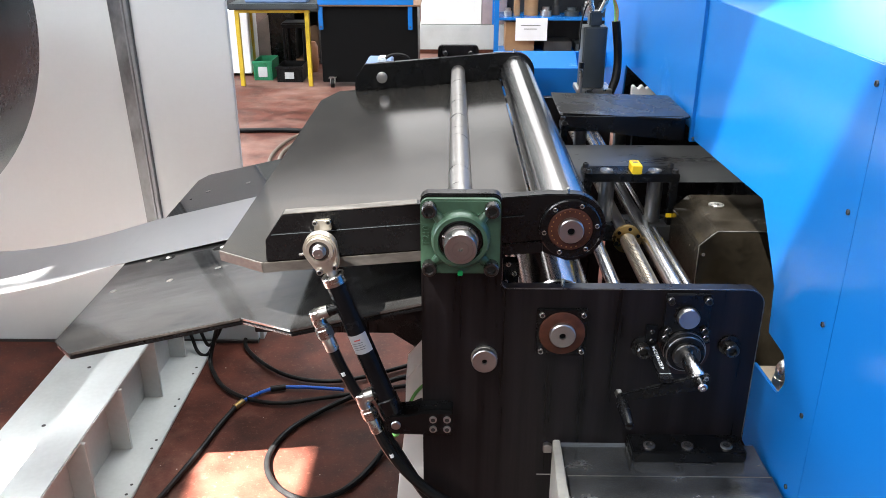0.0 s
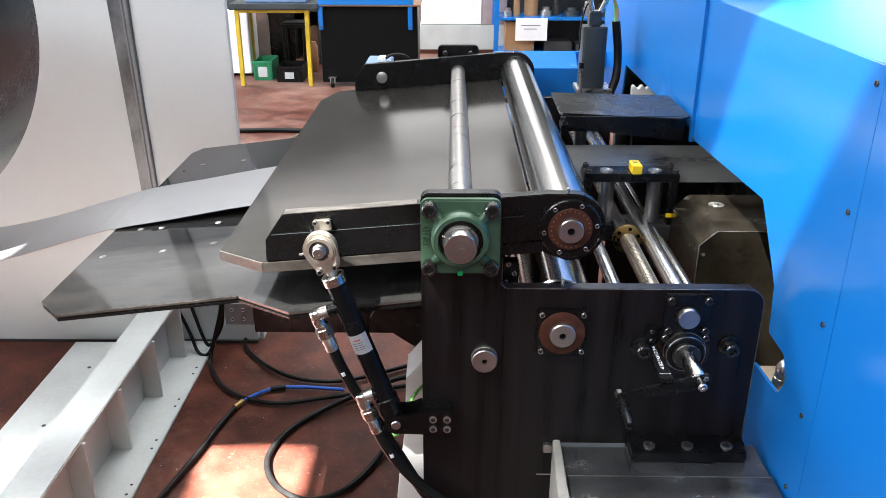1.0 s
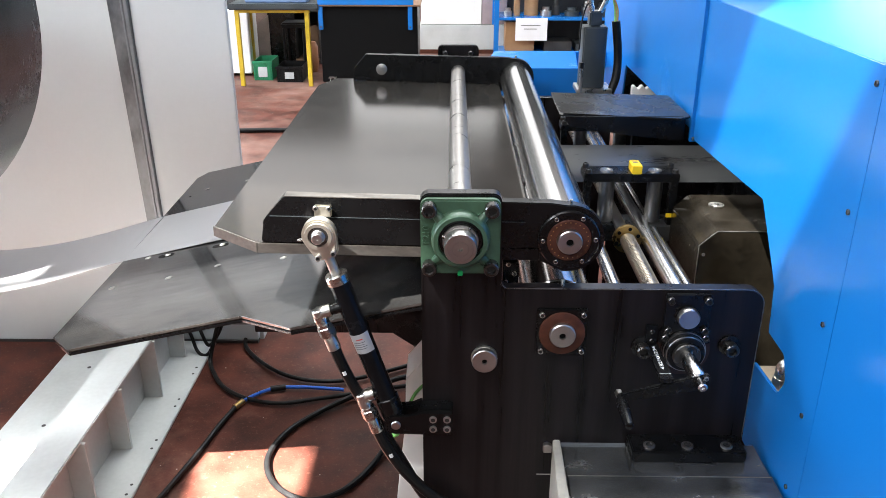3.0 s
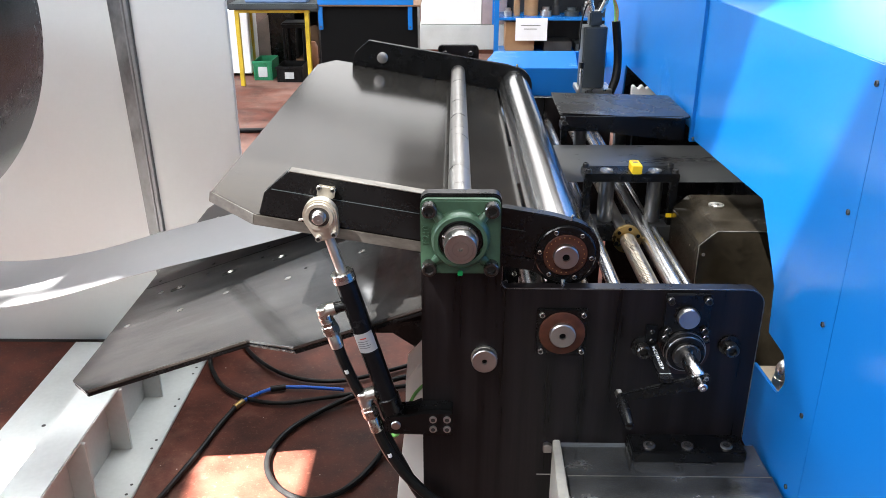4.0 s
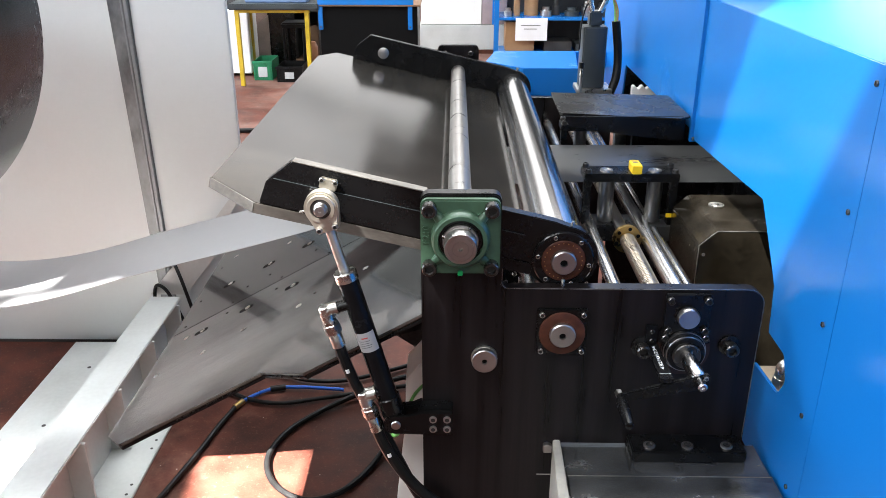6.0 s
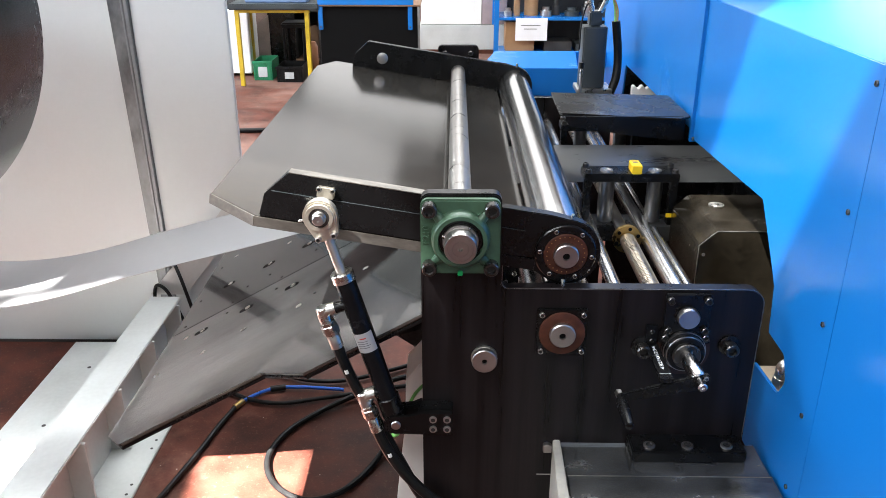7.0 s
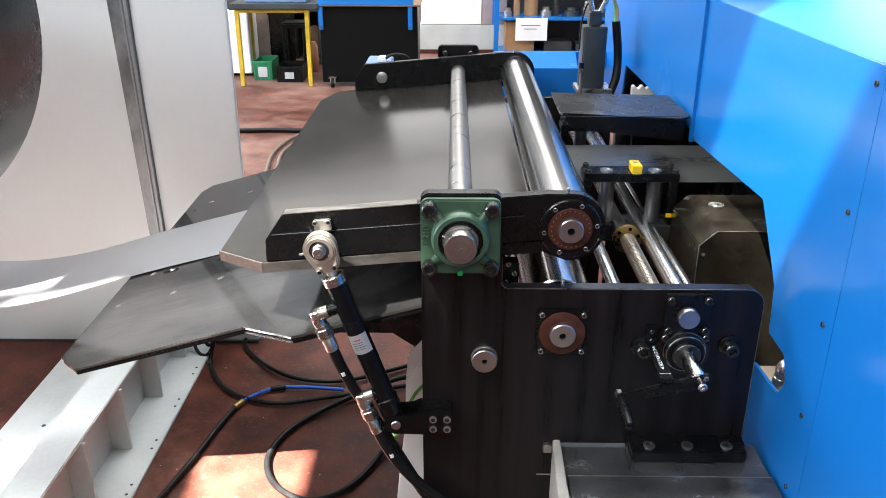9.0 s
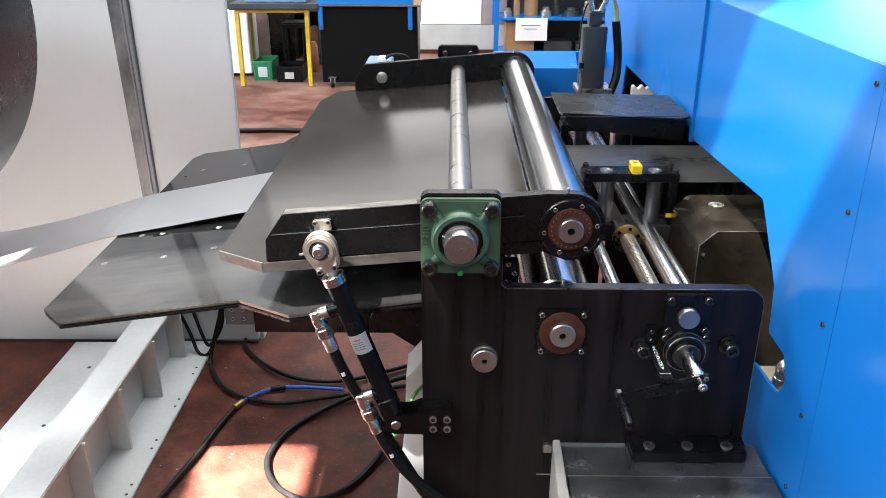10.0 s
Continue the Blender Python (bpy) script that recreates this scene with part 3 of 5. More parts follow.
# ---- machine base ----
base = thing("machine_bed", (0.45, -0.2, 0), "ground steel machine bed with pale painted side", "machine bed")
part("bed_top", box(0.205, 0.592, -0.50, -0.001, 0.80, 0.842, 0.002), BED, base, "ground steel bed top")
part("bed_step", box(0.207, 0.592, -0.48, -0.106, 0.8422, 0.8455, 0.0008), BED, base)
# bright rod stands in for the highlight on the step
part("step_glint", rod((0.207, -0.106, 0.8452), (0.592, -0.106, 0.8452), 0.0011, 8), EDGE, base, "highlight line painted along the step")
part("side_panel", prism([(0.189, -0.001), (0.204, -0.001), (0.2015, -0.12), (0.199, -0.5), (0.172, -0.5), (0.183, -0.12)], "z", 0.0, 0.852, 0.002), PUTTY, base, "pale painted side panel")
part("rear_strip", box(0.206, 0.334, -0.0125, -0.001, 0.842, 0.8445, 0.0005), DULL_GALV, base, "pale green-grey strip behind the bed")
part("bed_body", box(0.21, 0.59, -0.48, -0.02, 0.0, 0.80, 0.004), BEAM, base)
clip = thing("edge_bracket", (0.17, 0, 0.82), "small grey steel bracket on the side plate", "bracket")
part("tab", prism([(0.170, 0.826), (0.187, 0.826), (0.187, 0.842), (0.178, 0.846), (0.170, 0.843)], "y", -0.012, 0, 0.001), STEEL, clip)
part("pin", rod((0.158, -0.02, 0.78), (0.187, -0.02, 0.78), 0.0012, 8), STEEL, clip)
foot = thing("clamp_bar", (0.45, -0.03, 0.842), "black steel clamp bar bolted to the machine bed", "clamp bar")
clamp = part("bar", box(0.336, 0.557, -0.061, -0.001, 0.8425, 0.868, 0.003), BLACK_FINE, foot)
for x in (0.372, 0.446, 0.522):
    bolt(clamp, (x, -0.042, 0.868), 0.0115, "z", STEEL, 0.004, "bolt")

# ---- rollers and screws inside the frame ----
def roller(name, x, z, r, label, mat, y0=0.03, y1=1.598, cat="roller"):
    ob = thing(name, (x, y0, z), label, cat)
    part("barrel", lathe([(y0 + .03, r * .6), (y0 + .03, r - .003), (y0 + .033, r), (y1 - .033, r), (y1 - .03, r - .003), (y1 - .03, r * .6)], (x, 0, z), "y", 48), mat, ob)
    part("journal", rod((x, y0, z), (x, y1, z), r * .55, 24), STEEL, ob)
    return ob


roller("lower_roller", 0.192, 1.101, 0.076, "bright chromed lower feed roller", CHROME)
roller("guide_rod", 0.327, 1.10, 0.0145, "polished steel guide rod between the side plates", ROD, cat="rod")
roller("guide_rod", 0.456, 1.10, 0.0185, "polished steel guide rod between the side plates", ROD, cat="rod")
roller("guide_rod", 0.490, 1.085, 0.012, "polished steel guide rod between the side plates", ROD, cat="rod")
roller("back_roller", 0.13, 1.09, 0.022, "dull steel idler rod behind the side plate", STEEL_DARK, cat="rod")


def lead_screw():
    x, z = 0.404, 1.10
    ob = thing("lead_screw", (x, 0.03, z), "threaded steel lead screw with bronze flange nut", "lead screw")
    pro = []
    n = 56
    for k in range(n):
        y = 0.03 + 0.42 * k / n
        pro += [(y, .0185), (y + .003, .0185), (y + .004, .0155), (y + .0068, .0155)]
    part("thread", lathe(pro, (x, 0, z), "y", 24), SHAFT_WARM, ob)
    flange = part("flange", lathe([(.452, .0345), (.464, .0345), (.464, .017), (.452, .017)], (x, 0, z), "y", 36, None, True), BRASS, ob, "bronze flange of the nut")
    for k in range(6):
        a = radians(60 * k + 20)
        part("hole", lathe([(.4515, .0046), (.4535, .0046)], (x + .0268 * math.cos(a), 0, z + .0268 * math.sin(a)), "y", 14), HOLE, flange)
    part("rear_rod", rod((x, .47, z), (x, 1.598, z), .0145, 20), SHAFT_WARM, ob)


lead_screw()


def edge_guide(y, turn, label, marker):
    """Two upright rollers in a black frame that guide the strip's edge."""
    g = thing("edge_guide", (0.43, y, 1.09), label, "strip guide", "strip edge guides")
    lid = part("top_plate", box(.308, .541, y - .034, y + .036, 1.212, 1.232, .002), BLACK_FINE, g)
    part("bottom_plate", box(.318, .558, y - .035, y + .05, 1.055, 1.098, .002), GUIDE_GREY, g)
    for x in (.370, .490):
        part("guide_roller", lathe([(1.0985, .014), (1.1, .0195), (1.209, .0195), (1.2115, .014)], (x, y, 0), "z", 28), WORN_ROLLER, g, "worn dark steel guide roller")
        part("roller_cap", lathe([(1.232, .0165), (1.2345, .016), (1.2345, .010), (1.233, .009), (1.233, .005), (1.2355, .004), (1.2355, 0)], (x - .004, y - .002, 0), "z", 24), STEEL, g)
    for x in (.318, .531):
        part("post", box(x - .009, x + .009, y - .030, y - .006, 1.098, 1.212, .001), BLACK_FINE, g)
        for dy in (-.024, .024):
            bolt(lid, (x, y + dy, 1.232), .0075, "z", STEEL_DARK, .011)
    if marker:
        m = part("marker_block", box(.423, .447, y - .036, y + .014, 1.232, 1.254, .0015), YELLOW, g, "yellow marker block")
        for dy in (-.008, .006):
            part("mark", box(.428, .442, y + dy - .005, y + dy + .001, 1.254, 1.2545, 0), INK, m)
        pts = [(.515, y - .036), (.535, y - .036), (.543, y - .031), (.535, y - .026), (.515, y - .026)]
        part("pointer", prism([(a, 1.122 + (b - y + .036)) for a, b in pts], "y", y - .04, y - .036, .0006), YELLOW, g, "yellow pointer")
    for x in (.335, .54):
        bolt(g, (x, y - .035, 1.068), .0052, "-y", STEEL)


edge_guide(.585, 0, "black steel edge guide with two upright rollers and yellow marker", True)
edge_guide(1.06, 0, "black steel edge guide with two upright rollers", False)

tray = thing("cover_plate", (.43, .7, 1.25), "tilted black sheet steel cover plate above the strip", "cover")
part("top", prism([(.265, .975), (.592, .94), (.592, .70), (.562, .672), (.27, .725), (.262, .74)], "z", 1.335, 1.341, .001), BLACK_FINE, tray)
part("front", prism([(.272, 1.341), (.575, 1.341), (.575, 1.277), (.45, 1.29), (.285, 1.315), (.272, 1.33)], "y", .69, .696, .001), BLACK_FINE, tray)
part("end", box(.5755, .581, .70, .94, 1.277, 1.334, .001), BLACK_FINE, tray)

cover = thing("gear_cover", (.66, .5, .8), "oiled brown sheet steel gear cover with chamfered corner", "machine cover")
part("shell", prism([(.528, .60), (.528, 1.150), (.564, 1.183), (.99, 1.183), (.99, .60)], "y", .30, .545, .003), BROWNED, cover)
part("fixing", lathe([(1.183, .018), (1.185, .018), (1.185, .006), (1.188, .005), (1.188, 0)], (.610, .468, 0), "z", 24), ZINC, cover)
for z in (1.128, .95):
    part("rivet", lathe([(.30, .004), (.297, .003), (.297, 0)], (.540, 0, z), "y", 12), STEEL, cover)
# pale rods paint the highlight along the cover's front edges
for p, q in (((.528, .62), (.528, 1.150)), ((.528, 1.150), (.564, 1.183)), ((.564, 1.183), (.988, 1.183))):
    part("edge_glint", rod((p[0] + .0008, .3008, p[1] - .0006), (q[0] + .0008, .3008, q[1] - .0006), .0013, 8), EDGE, cover)

# ---- blue enclosure ----
enc = thing("machine_enclosure", (.9, .5, 0), "glossy blue painted sheet steel machine enclosure", "machine enclosure")
side = rounded([(-.197, .797), (.078, .797), (.083, .985), (-.042, .992), (-.066, 1.03), (-.042, 1.074), (.04, 1.076), (.052, 1.17), (.072, 1.195), (.172, 1.303), (.69, 1.283), (.69, 1.6305), (-.197, 1.6305)], {3: .012, 4: .02, 5: .012})
blue_side = part("side_panel", prism(side, "x", .60, .606, .0015), BLUE, enc)
part("rear_panel", prism([(.698, 1.275), (.70, 1.30), (1.605, 1.303), (1.66, 1.05), (2.1, 1.05), (2.1, 1.95), (.698, 1.95)], "x", .603, .609, .0015), BLUE, enc)
part("seam_flange", box(.592, .606, .684, .70, 1.277, 1.95, .001), BLUE, enc)
part("roof_panel", prism([(.60, 1.628), (1.05, 2.05), (1.05, 2.056), (.60, 1.634)], "y", -.60, .684, .001), BLUE, enc)
part("front_panel", box(.5985, .606, -.60, -.1985, .3, 1.6305, .0012), BLUE, enc)
part("roof_top", box(1.05, 1.6, -.60, 2.1, 2.05, 2.06, 0), BLUE, enc)
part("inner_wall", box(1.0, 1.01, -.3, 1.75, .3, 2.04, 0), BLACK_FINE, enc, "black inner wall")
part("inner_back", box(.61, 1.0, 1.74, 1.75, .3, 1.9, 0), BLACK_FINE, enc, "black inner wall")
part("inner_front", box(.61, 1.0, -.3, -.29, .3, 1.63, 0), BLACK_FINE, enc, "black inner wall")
part("back_panel", box(1.6, 1.61, -.60, 2.1, 0, 2.1, 0), BLUE, enc)
for y, z in ((-.176, 1.605), (-.17, 1.404), (-.163, 1.203), (-.155, 1.018), (-.15, .86)):
    bolt(blue_side, (.60, y, z), .0048, "-x", STEEL_DARK, .003)
bolt(enc, (.60, .678, 1.287), .005, "-x", STEEL_DARK, .004)

nut = thing("anchor_nut", (.63, -.01, .98), "bright domed steel nut behind the blue panel", "nut")
part("stud", lathe([(.93, .015), (1.0, .015), (1.011, .012), (1.017, .006), (1.018, 0)], (.64, .033, 0), "z", 24), ZINC, nut)
part("hex", lathe([(.956, .0195), (.978, .0195), (.98, .018)], (.64, .033, 0), "z", 6), ZINC, nut)
part("bracket", box(.61, .74, -.1, .12, .92, .955, .003), TAN, nut, "pale tan bracket")

# ---- far side: blue cover, motor ----
bluebox = thing("rear_cover", (.45, 1.8, .9), "blue sheet steel cover beside the motor", "machine cover")
part("shell", prism([(.24, 1.635), (.437, 1.635), (.476, 2.0), (.149, 2.0), (.104, 1.77)], "z", .7, 1.285, .002), BLUE, bluebox)
part("rail", box(.15, .64, 2.001, 2.02, 1.22, 1.283, .001), BLUE, bluebox)
motor = thing("servo_motor", (.465, 1.5, 1.24), "upright dark grey servo motor with plugged cables", "motor")
part("body", prism(rounded([(.42, 1.46), (.505, 1.46), (.505, 1.545), (.42, 1.545)], {0: .018, 1: .018, 2: .018, 3: .018}, 2), "z", 1.25, 1.455, .003), GREYPAINT, motor)
part("neck", box(.442, .484, 1.475, 1.53, 1.455, 1.505, .005), GREYPAINT, motor)
part("mount", box(.41, .53, 1.44, 1.56, 1.232, 1.25, .002), ZINC, motor)
for x, a in ((.452, -.01), (.478, .02)):
    part("plug", rod((x, 1.49, 1.50), (x + a, 1.49, 1.545), .009, 14), ZINC, motor)
valve = thing("air_valve", (.42, 1.40, 1.2), "small bright air valve on a black foot", "valve")
part("stem", rod((.413, 1.40, 1.22), (.413, 1.40, 1.33), .0055, 12), ZINC, valve)
part("knob", rod((.413, 1.40, 1.33), (.413, 1.40, 1.35), .009, 12), BLACK_FINE, valve)
part("foot", box(.392, .425, 1.38, 1.42, 1.19, 1.235, .002), BLACK_FINE, valve)
cable = thing("motor_cable", (.5, 1.5, 1.2), "black corrugated motor cable with coloured wires", "cable")
part("sleeve", hose([(.535, 1.5, 1.47), (.55, 1.5, 1.36), (.545, 1.48, 1.28), (.515, 1.46, 1.21), (.48, 1.44, 1.16)], .0145), RUBBER, cable)
part("lead", hose([(.452, 1.49, 1.54), (.43, 1.49, 1.52), (.415, 1.48, 1.46), (.412, 1.47, 1.38)], .003), RUBBER, cable)
for k, mt in enumerate((GREEN_WIRE, RED_WIRE, GREEN_WIRE, RED_WIRE)):
    part("wire", hose([(.498, 1.49, 1.545 + .004 * k), (.515, 1.49, 1.55), (.528 + .003 * k, 1.5, 1.51), (.533 + .002 * k, 1.5, 1.46)], .003), mt, cable)

# ---- white left guard, beams ----
guard = thing("guard_panel", (-1.5, 1.9, 0), "off-white sheet steel guard panel with galvanised corner post", "guard panel")
part("panel", box(-2.6, -1.272, 1.87, 1.90, .012, 2.3, .002), PANEL, guard)
part("end_panel", box(-1.262, -.893, 1.875, 1.905, .012, 2.3, .003), PANEL, guard)
part("post", prism([(-1.298, .012), (-1.236, .012), (-1.281, 2.3), (-1.368, 2.3)], "y", 1.862, 1.91, .002), POST, guard)
for d, w in ((.0, .012), (.017, .008)):
    part("post_rib", prism([(-1.238 - d - w, .012), (-1.238 - d, .012), (-1.283 - d, 2.3), (-1.283 - d - w, 2.3)], "y", 1.856, 1.862, .0015), RIBBED, guard)
# added hidden panel, keeps the west window's light off the floor
part("floor_light_stop", box(-.895, -.875, 1.906, 3.0, 0, .40, .002), PANEL, guard)
# dark strip stands in for the shaded gap under the panels
part("gap_shade", box(-2.6, -.893, 1.866, 1.90, 0, .012, 0), DARK, guard)


def floor_beam():
    b = thing("floor_beam", (-1.3, 1.0, 0), "pale grey painted welded floor beam with stiffener ribs", "steel beam")
    h = .28
    part("top_flange", box(-1.315, -1.185, .2, 1.775, h - .014, h, .003), BEAM, b)
    part("web", box(-1.256, -1.246, .2, 1.775, .015, h - .014, .001), BEAM, b)
    sole = part("bottom_flange", box(-1.40, -1.083, .2, 1.86, 0, .015, .003), BEAM, b)
    for y in (.45, .76, 1.07, 1.41, 1.72):
        part("rib", box(-1.246, -1.176, y - .006, y + .006, .015, h - .014, .0008), BEAM, b)
    for y in (.56, .61, .82, .87, 1.07, 1.12, 1.34, 1.39, 1.58, 1.63):
        part("flange_hole", rod((-1.105, y, .0148), (-1.105, y, .0155), .0055, 12), DARK, sole)
    part("brace", prism([(-1.333, 0.265), (-1.248, 0.366), (-1.010, 0.623), (-0.872, 0.799), (-0.840, 0.792), (-0.946, 0.641), (-1.025, 0.455), (-1.175, 0.266)], "y", 1.82, 1.85, .003), BEAM, b, "inclined brace at the beam's end")
    plate = thing("base_plate", (-1.6, 1.2, 0), "pale grey painted steel base plate on the floor", "base plate")
    part("plate", box(-1.712, -1.402, .2, 1.84, 0, .018, .003), BEAM, plate)
    for y in (.62, 1.2, 1.62):
        part("plate_hole", rod((-1.56, y, .0178), (-1.56, y, .0188), .008, 12), DARK, plate)


floor_beam()
bar = thing("slotted_beam", (-.5, 1.62, 0), "dark slotted steel beam under the table", "steel beam")
rail = part("beam", box(-.83, .0, 1.6, 1.66, .205, .338, .002), BLACK, bar)
end_plate = part("end_plate", box(-.945, -.83, 1.594, 1.60, .243, .338, .001), DULL_GALV, bar, "galvanised end plate")
for x in (-.915, -.87):
    for z in (.27, .312):
        bolt(end_plate, (x, 1.594, z), .008, "-y", ZINC, .004)
for k in range(7):
    part("slot", box(-.79 + .11 * k, -.76 + .11 * k, 1.5975, 1.6, .285, .297, .0005), DARK, rail)
part("leg", box(-.1, -.02, 1.605, 1.66, 0, .25, .002), BLACK, bar)


support = thing("support_gusset", (.1, .99, 0), "black steel gusset plate under the threading table", "support plate")
part("plate", prism([(-.283, .60), (-.21, .72), (.15, .72), (.15, 0), (.02, 0), (.02, .385)], "y", .98, 1.0, .002), BLACK_FINE, support)
stand = thing("white_stand", (-.1, .35, 0), "white painted folded steel stand behind the side plate", "stand")
part("upright", prism([(-.155, 0), (-.02, 0), (-.02, .85), (-.083, .85), (-.124, .80), (-.128, .66), (-.152, .45)], "y", .30, .42, .003), WHITE, stand)

nipple = thing("grease_nipple", (.192, .014, 1.187), "small bright grease nipple on the side plate", "grease nipple")
part("stem", rod((.192, .014, 1.186), (.192, .014, 1.194), .0035, 10), ZINC, nipple)
part("head", lathe([(1.194, .0028), (1.197, .0042), (1.2, .003), (1.201, 0)], (.192, .014, 0), "z", 12), ZINC, nipple)
gland = thing("sensor_bracket", (.095, .07, 1.15), "small dark sensor bracket with bright screws", "sensor")
part("bracket", box(.082, .112, .05, .085, 1.05, 1.215, .002), BLACK_FINE, gland)
for dx, dz in ((.006, .012), (.022, .03), (.01, .05), (.024, .006)):
    bolt(gland, (.082 + dx, .05, 1.165 + dz), .0045, "-y", ZINC, .005)
bellows = thing("bellows_cover", (.66, 1.45, 1.2), "pale corrugated bellows inside the enclosure", "bellows")
wave = [(.59 + .006 * k, 1.265 + .006 * math.sin(k * 1.4)) for k in range(24)]
part("fold", prism(wave + [(.728, 1.18), (.59, 1.18)], "y", 1.40, 1.43, 0), WHITE, bellows)


# ---- tilting upper table ----
RZ = -.016


def upper_table():
    t = thing("upper_table", PIVOT, "black steel tilting feed table with side arms and bright pinch roller", "feed table")
    top = [(-.376, .032), (-.477, .108), (-.477, 1.42), (-.43, 1.548), (.146, 1.548), (.146, .032)]
    part("table_plate", prism(top, "z", -.0585, -.0375, .0012), TABLE, t, "", True)
    part("front_edge", prism([(-.376, -.058), (.05, -.058), (.05, -.038), (-.376, -.038)], "y", .0295, .032, .0006), EDGE, t, "bare bright front edge of the plate", True)
    cham = prism([(-.378, .0302), (-.4795, .107), (-.4765, .1095), (-.375, .0322)], "z", -.0582, -.038, .0004)
    part("corner_edge", cham, EDGE, t, "bare bright corner edge", True)
    # thin black sheet added to darken the plate's underside and its reflection
    part("under_sheet", prism([(-.37, .04), (-.47, .114), (-.47, 1.41), (-.425, 1.54), (.14, 1.54), (.14, .04)], "z", -.0605, -.0588, 0), BLACK_FINE, t, "added dull black sheet that keeps the underside dark", True)
    for name, y0, y1 in (("near_arm", .034, .06), ("far_arm", 1.52, 1.548)):
        arc = [(.201 + .066 * math.cos(radians(g)), RZ + .066 * math.sin(radians(g))) for g in range(96, -97, -12)]
        pts = [(-.369, -.037), (-.363, .006), (-.324, .053), (.165, .053)] + arc + [(.1475, -.06), (.1475, -.037)]
        arm = part(name, prism(pts, "y", y0, y1, .0018), BLACK_FINE, t, "", True)
    part("arm_rail", prism([(-.366, -.036), (-.363, .004), (-.352, .016), (.12, .016), (.12, -.036)], "y", .0315, .034, .0008), BLACK_FINE, t, "", True)
    # grey rod paints the faint highlight along the rail's top
    part("rail_glint", rod((-.350, .0317, .0158), (.118, .0317, .0158), .0009, 6), GREYPAINT, t, "", True)
    part("arm_toe", box(.05, .1475, .0305, .034, -.0595, -.037, .0008), BLACK_FINE, t, "", True)
    part("arm_edge", prism([(-.3225, .0526), (-.075, .0526), (-.075, .0546), (-.3225, .0546)], "y", .034, .06, .0006), EDGE, t, "worn bright top edge", True)
    part("pinch_roller", lathe([(.062, .03), (.062, .050), (.065, .053), (1.515, .053), (1.518, .050), (1.518, .03)], (.201, 0, RZ), "y", 64), CHROME, t, "polished chrome pinch roller", True)
    for name, ys in (("roller_boss", (.034, .029, .027)), ("far_roller_boss", (1.546, 1.551, 1.553))):
        boss = part(name, lathe([(ys[0], .057), (ys[1], .057), (ys[2], .055), (ys[2], .0415), (ys[0], .0415)], (.201, 0, RZ), "y", 48, None, True), BLACK_FINE, t, "", True)
    part("seal", lathe([(.036, .0415), (.0285, .0415), (.0265, .0395), (.0265, .0235), (.036, .0235)], (.201, 0, RZ), "y", 44, None, True), SEAL, t, "brown rubber seal", True)
    for k in range(48):
        a = 2 * math.pi * k / 48
        if k % 2 == 0:
            part("seal_mark", rod((.201 + .035 * math.cos(a), .0266, RZ + .035 * math.sin(a)), (.201 + .035 * math.cos(a), .0262, RZ + .035 * math.sin(a)), .0012, 6), BRASS, t, "", True)
    part("roller_end", lathe([(.04, .0233), (.016, .0233), (.014, .0215), (.014, .0072), (.024, .006), (.024, 0)], (.201, 0, RZ), "y", 40), STEEL, t, "bright turned roller end", True)
    part("bore", lathe([(.0185, .0066), (.0235, .0066)], (.201, 0, RZ), "y", 24), HOLE, t, "", True)
    for k in range(6):
        a = radians(60 * k + 3)
        bolt(t, (.201 + .0485 * math.cos(a), .0275, RZ + .0485 * math.sin(a)), .0042, "-y", ZINC, .003, "bolt", True)
    part("grease_nipple", rod((.201, .045, .048), (.201, .045, .058), .003, 10), ZINC, t, "", True)
    part("grease_nipple", rod((.201, 1.534, .048), (.201, 1.534, .060), .004, 10), ZINC, t, "", True)
    part("pivot_shaft", lathe([(.0, .0285), (.03, .0285), (.031, .0243), (1.66, .0243)], (0, 0, 0), "y", 40), SHAFT, t, "worn turned steel pivot shaft", True)
    part("shaft_end", lathe([(.0, .0293), (-.062, .0293), (-.066, .0275), (-.066, .0225), (-.0652, .0221), (-.066, .0217), (-.066, .0145), (-.0653, .0141), (-.066, .0137), (-.066, .0042), (-.06, .0035), (-.06, 0)], (0, 0, 0), "y", 44), STEEL, t, "turned steel shaft end with centre hole", True)
    # pin that the cylinder pushes on
    px, pz = -.2516, .004
    part("pin", lathe([(.034, .0125), (-.036, .0125), (-.038, .0105), (-.046, .0105), (-.0475, .009), (-.0475, .0028), (-.045, .0024), (-.045, 0)], (px, 0, pz), "y", 28), STEEL, t, "", True)
    pin_bracket = part("pin_bracket", box(px - .016, px + .016, .026, .034, pz + .014, pz + .0365, .002), EYE_MAT, t, "", True)
    for dx in (-.0125, .0125):
        bolt(pin_bracket, (px + dx, .026, pz + .0315), .0052, "-y", ZINC, .005, "bolt", True)
    # washer shows on the far arm, and clips under the plate
    part("far_plug", lathe([(1.52, .019), (1.512, .019), (1.511, .0175), (1.511, 0)], (-.268, 0, .004), "y", 32), STEEL, t, "bright round plug", True)
    part("under_rib", box(-.33, .1, .35, .362, -.095, -.0545, .002), BLACK_FINE, t, "", True)
    part("under_rib", box(-.33, .1, 1.2, 1.212, -.095, -.0545, .002), BLACK_FINE, t, "", True)
    return t


# ---- hinged lower table ----
HINGE = Vector((.024, 0, 1.0872))


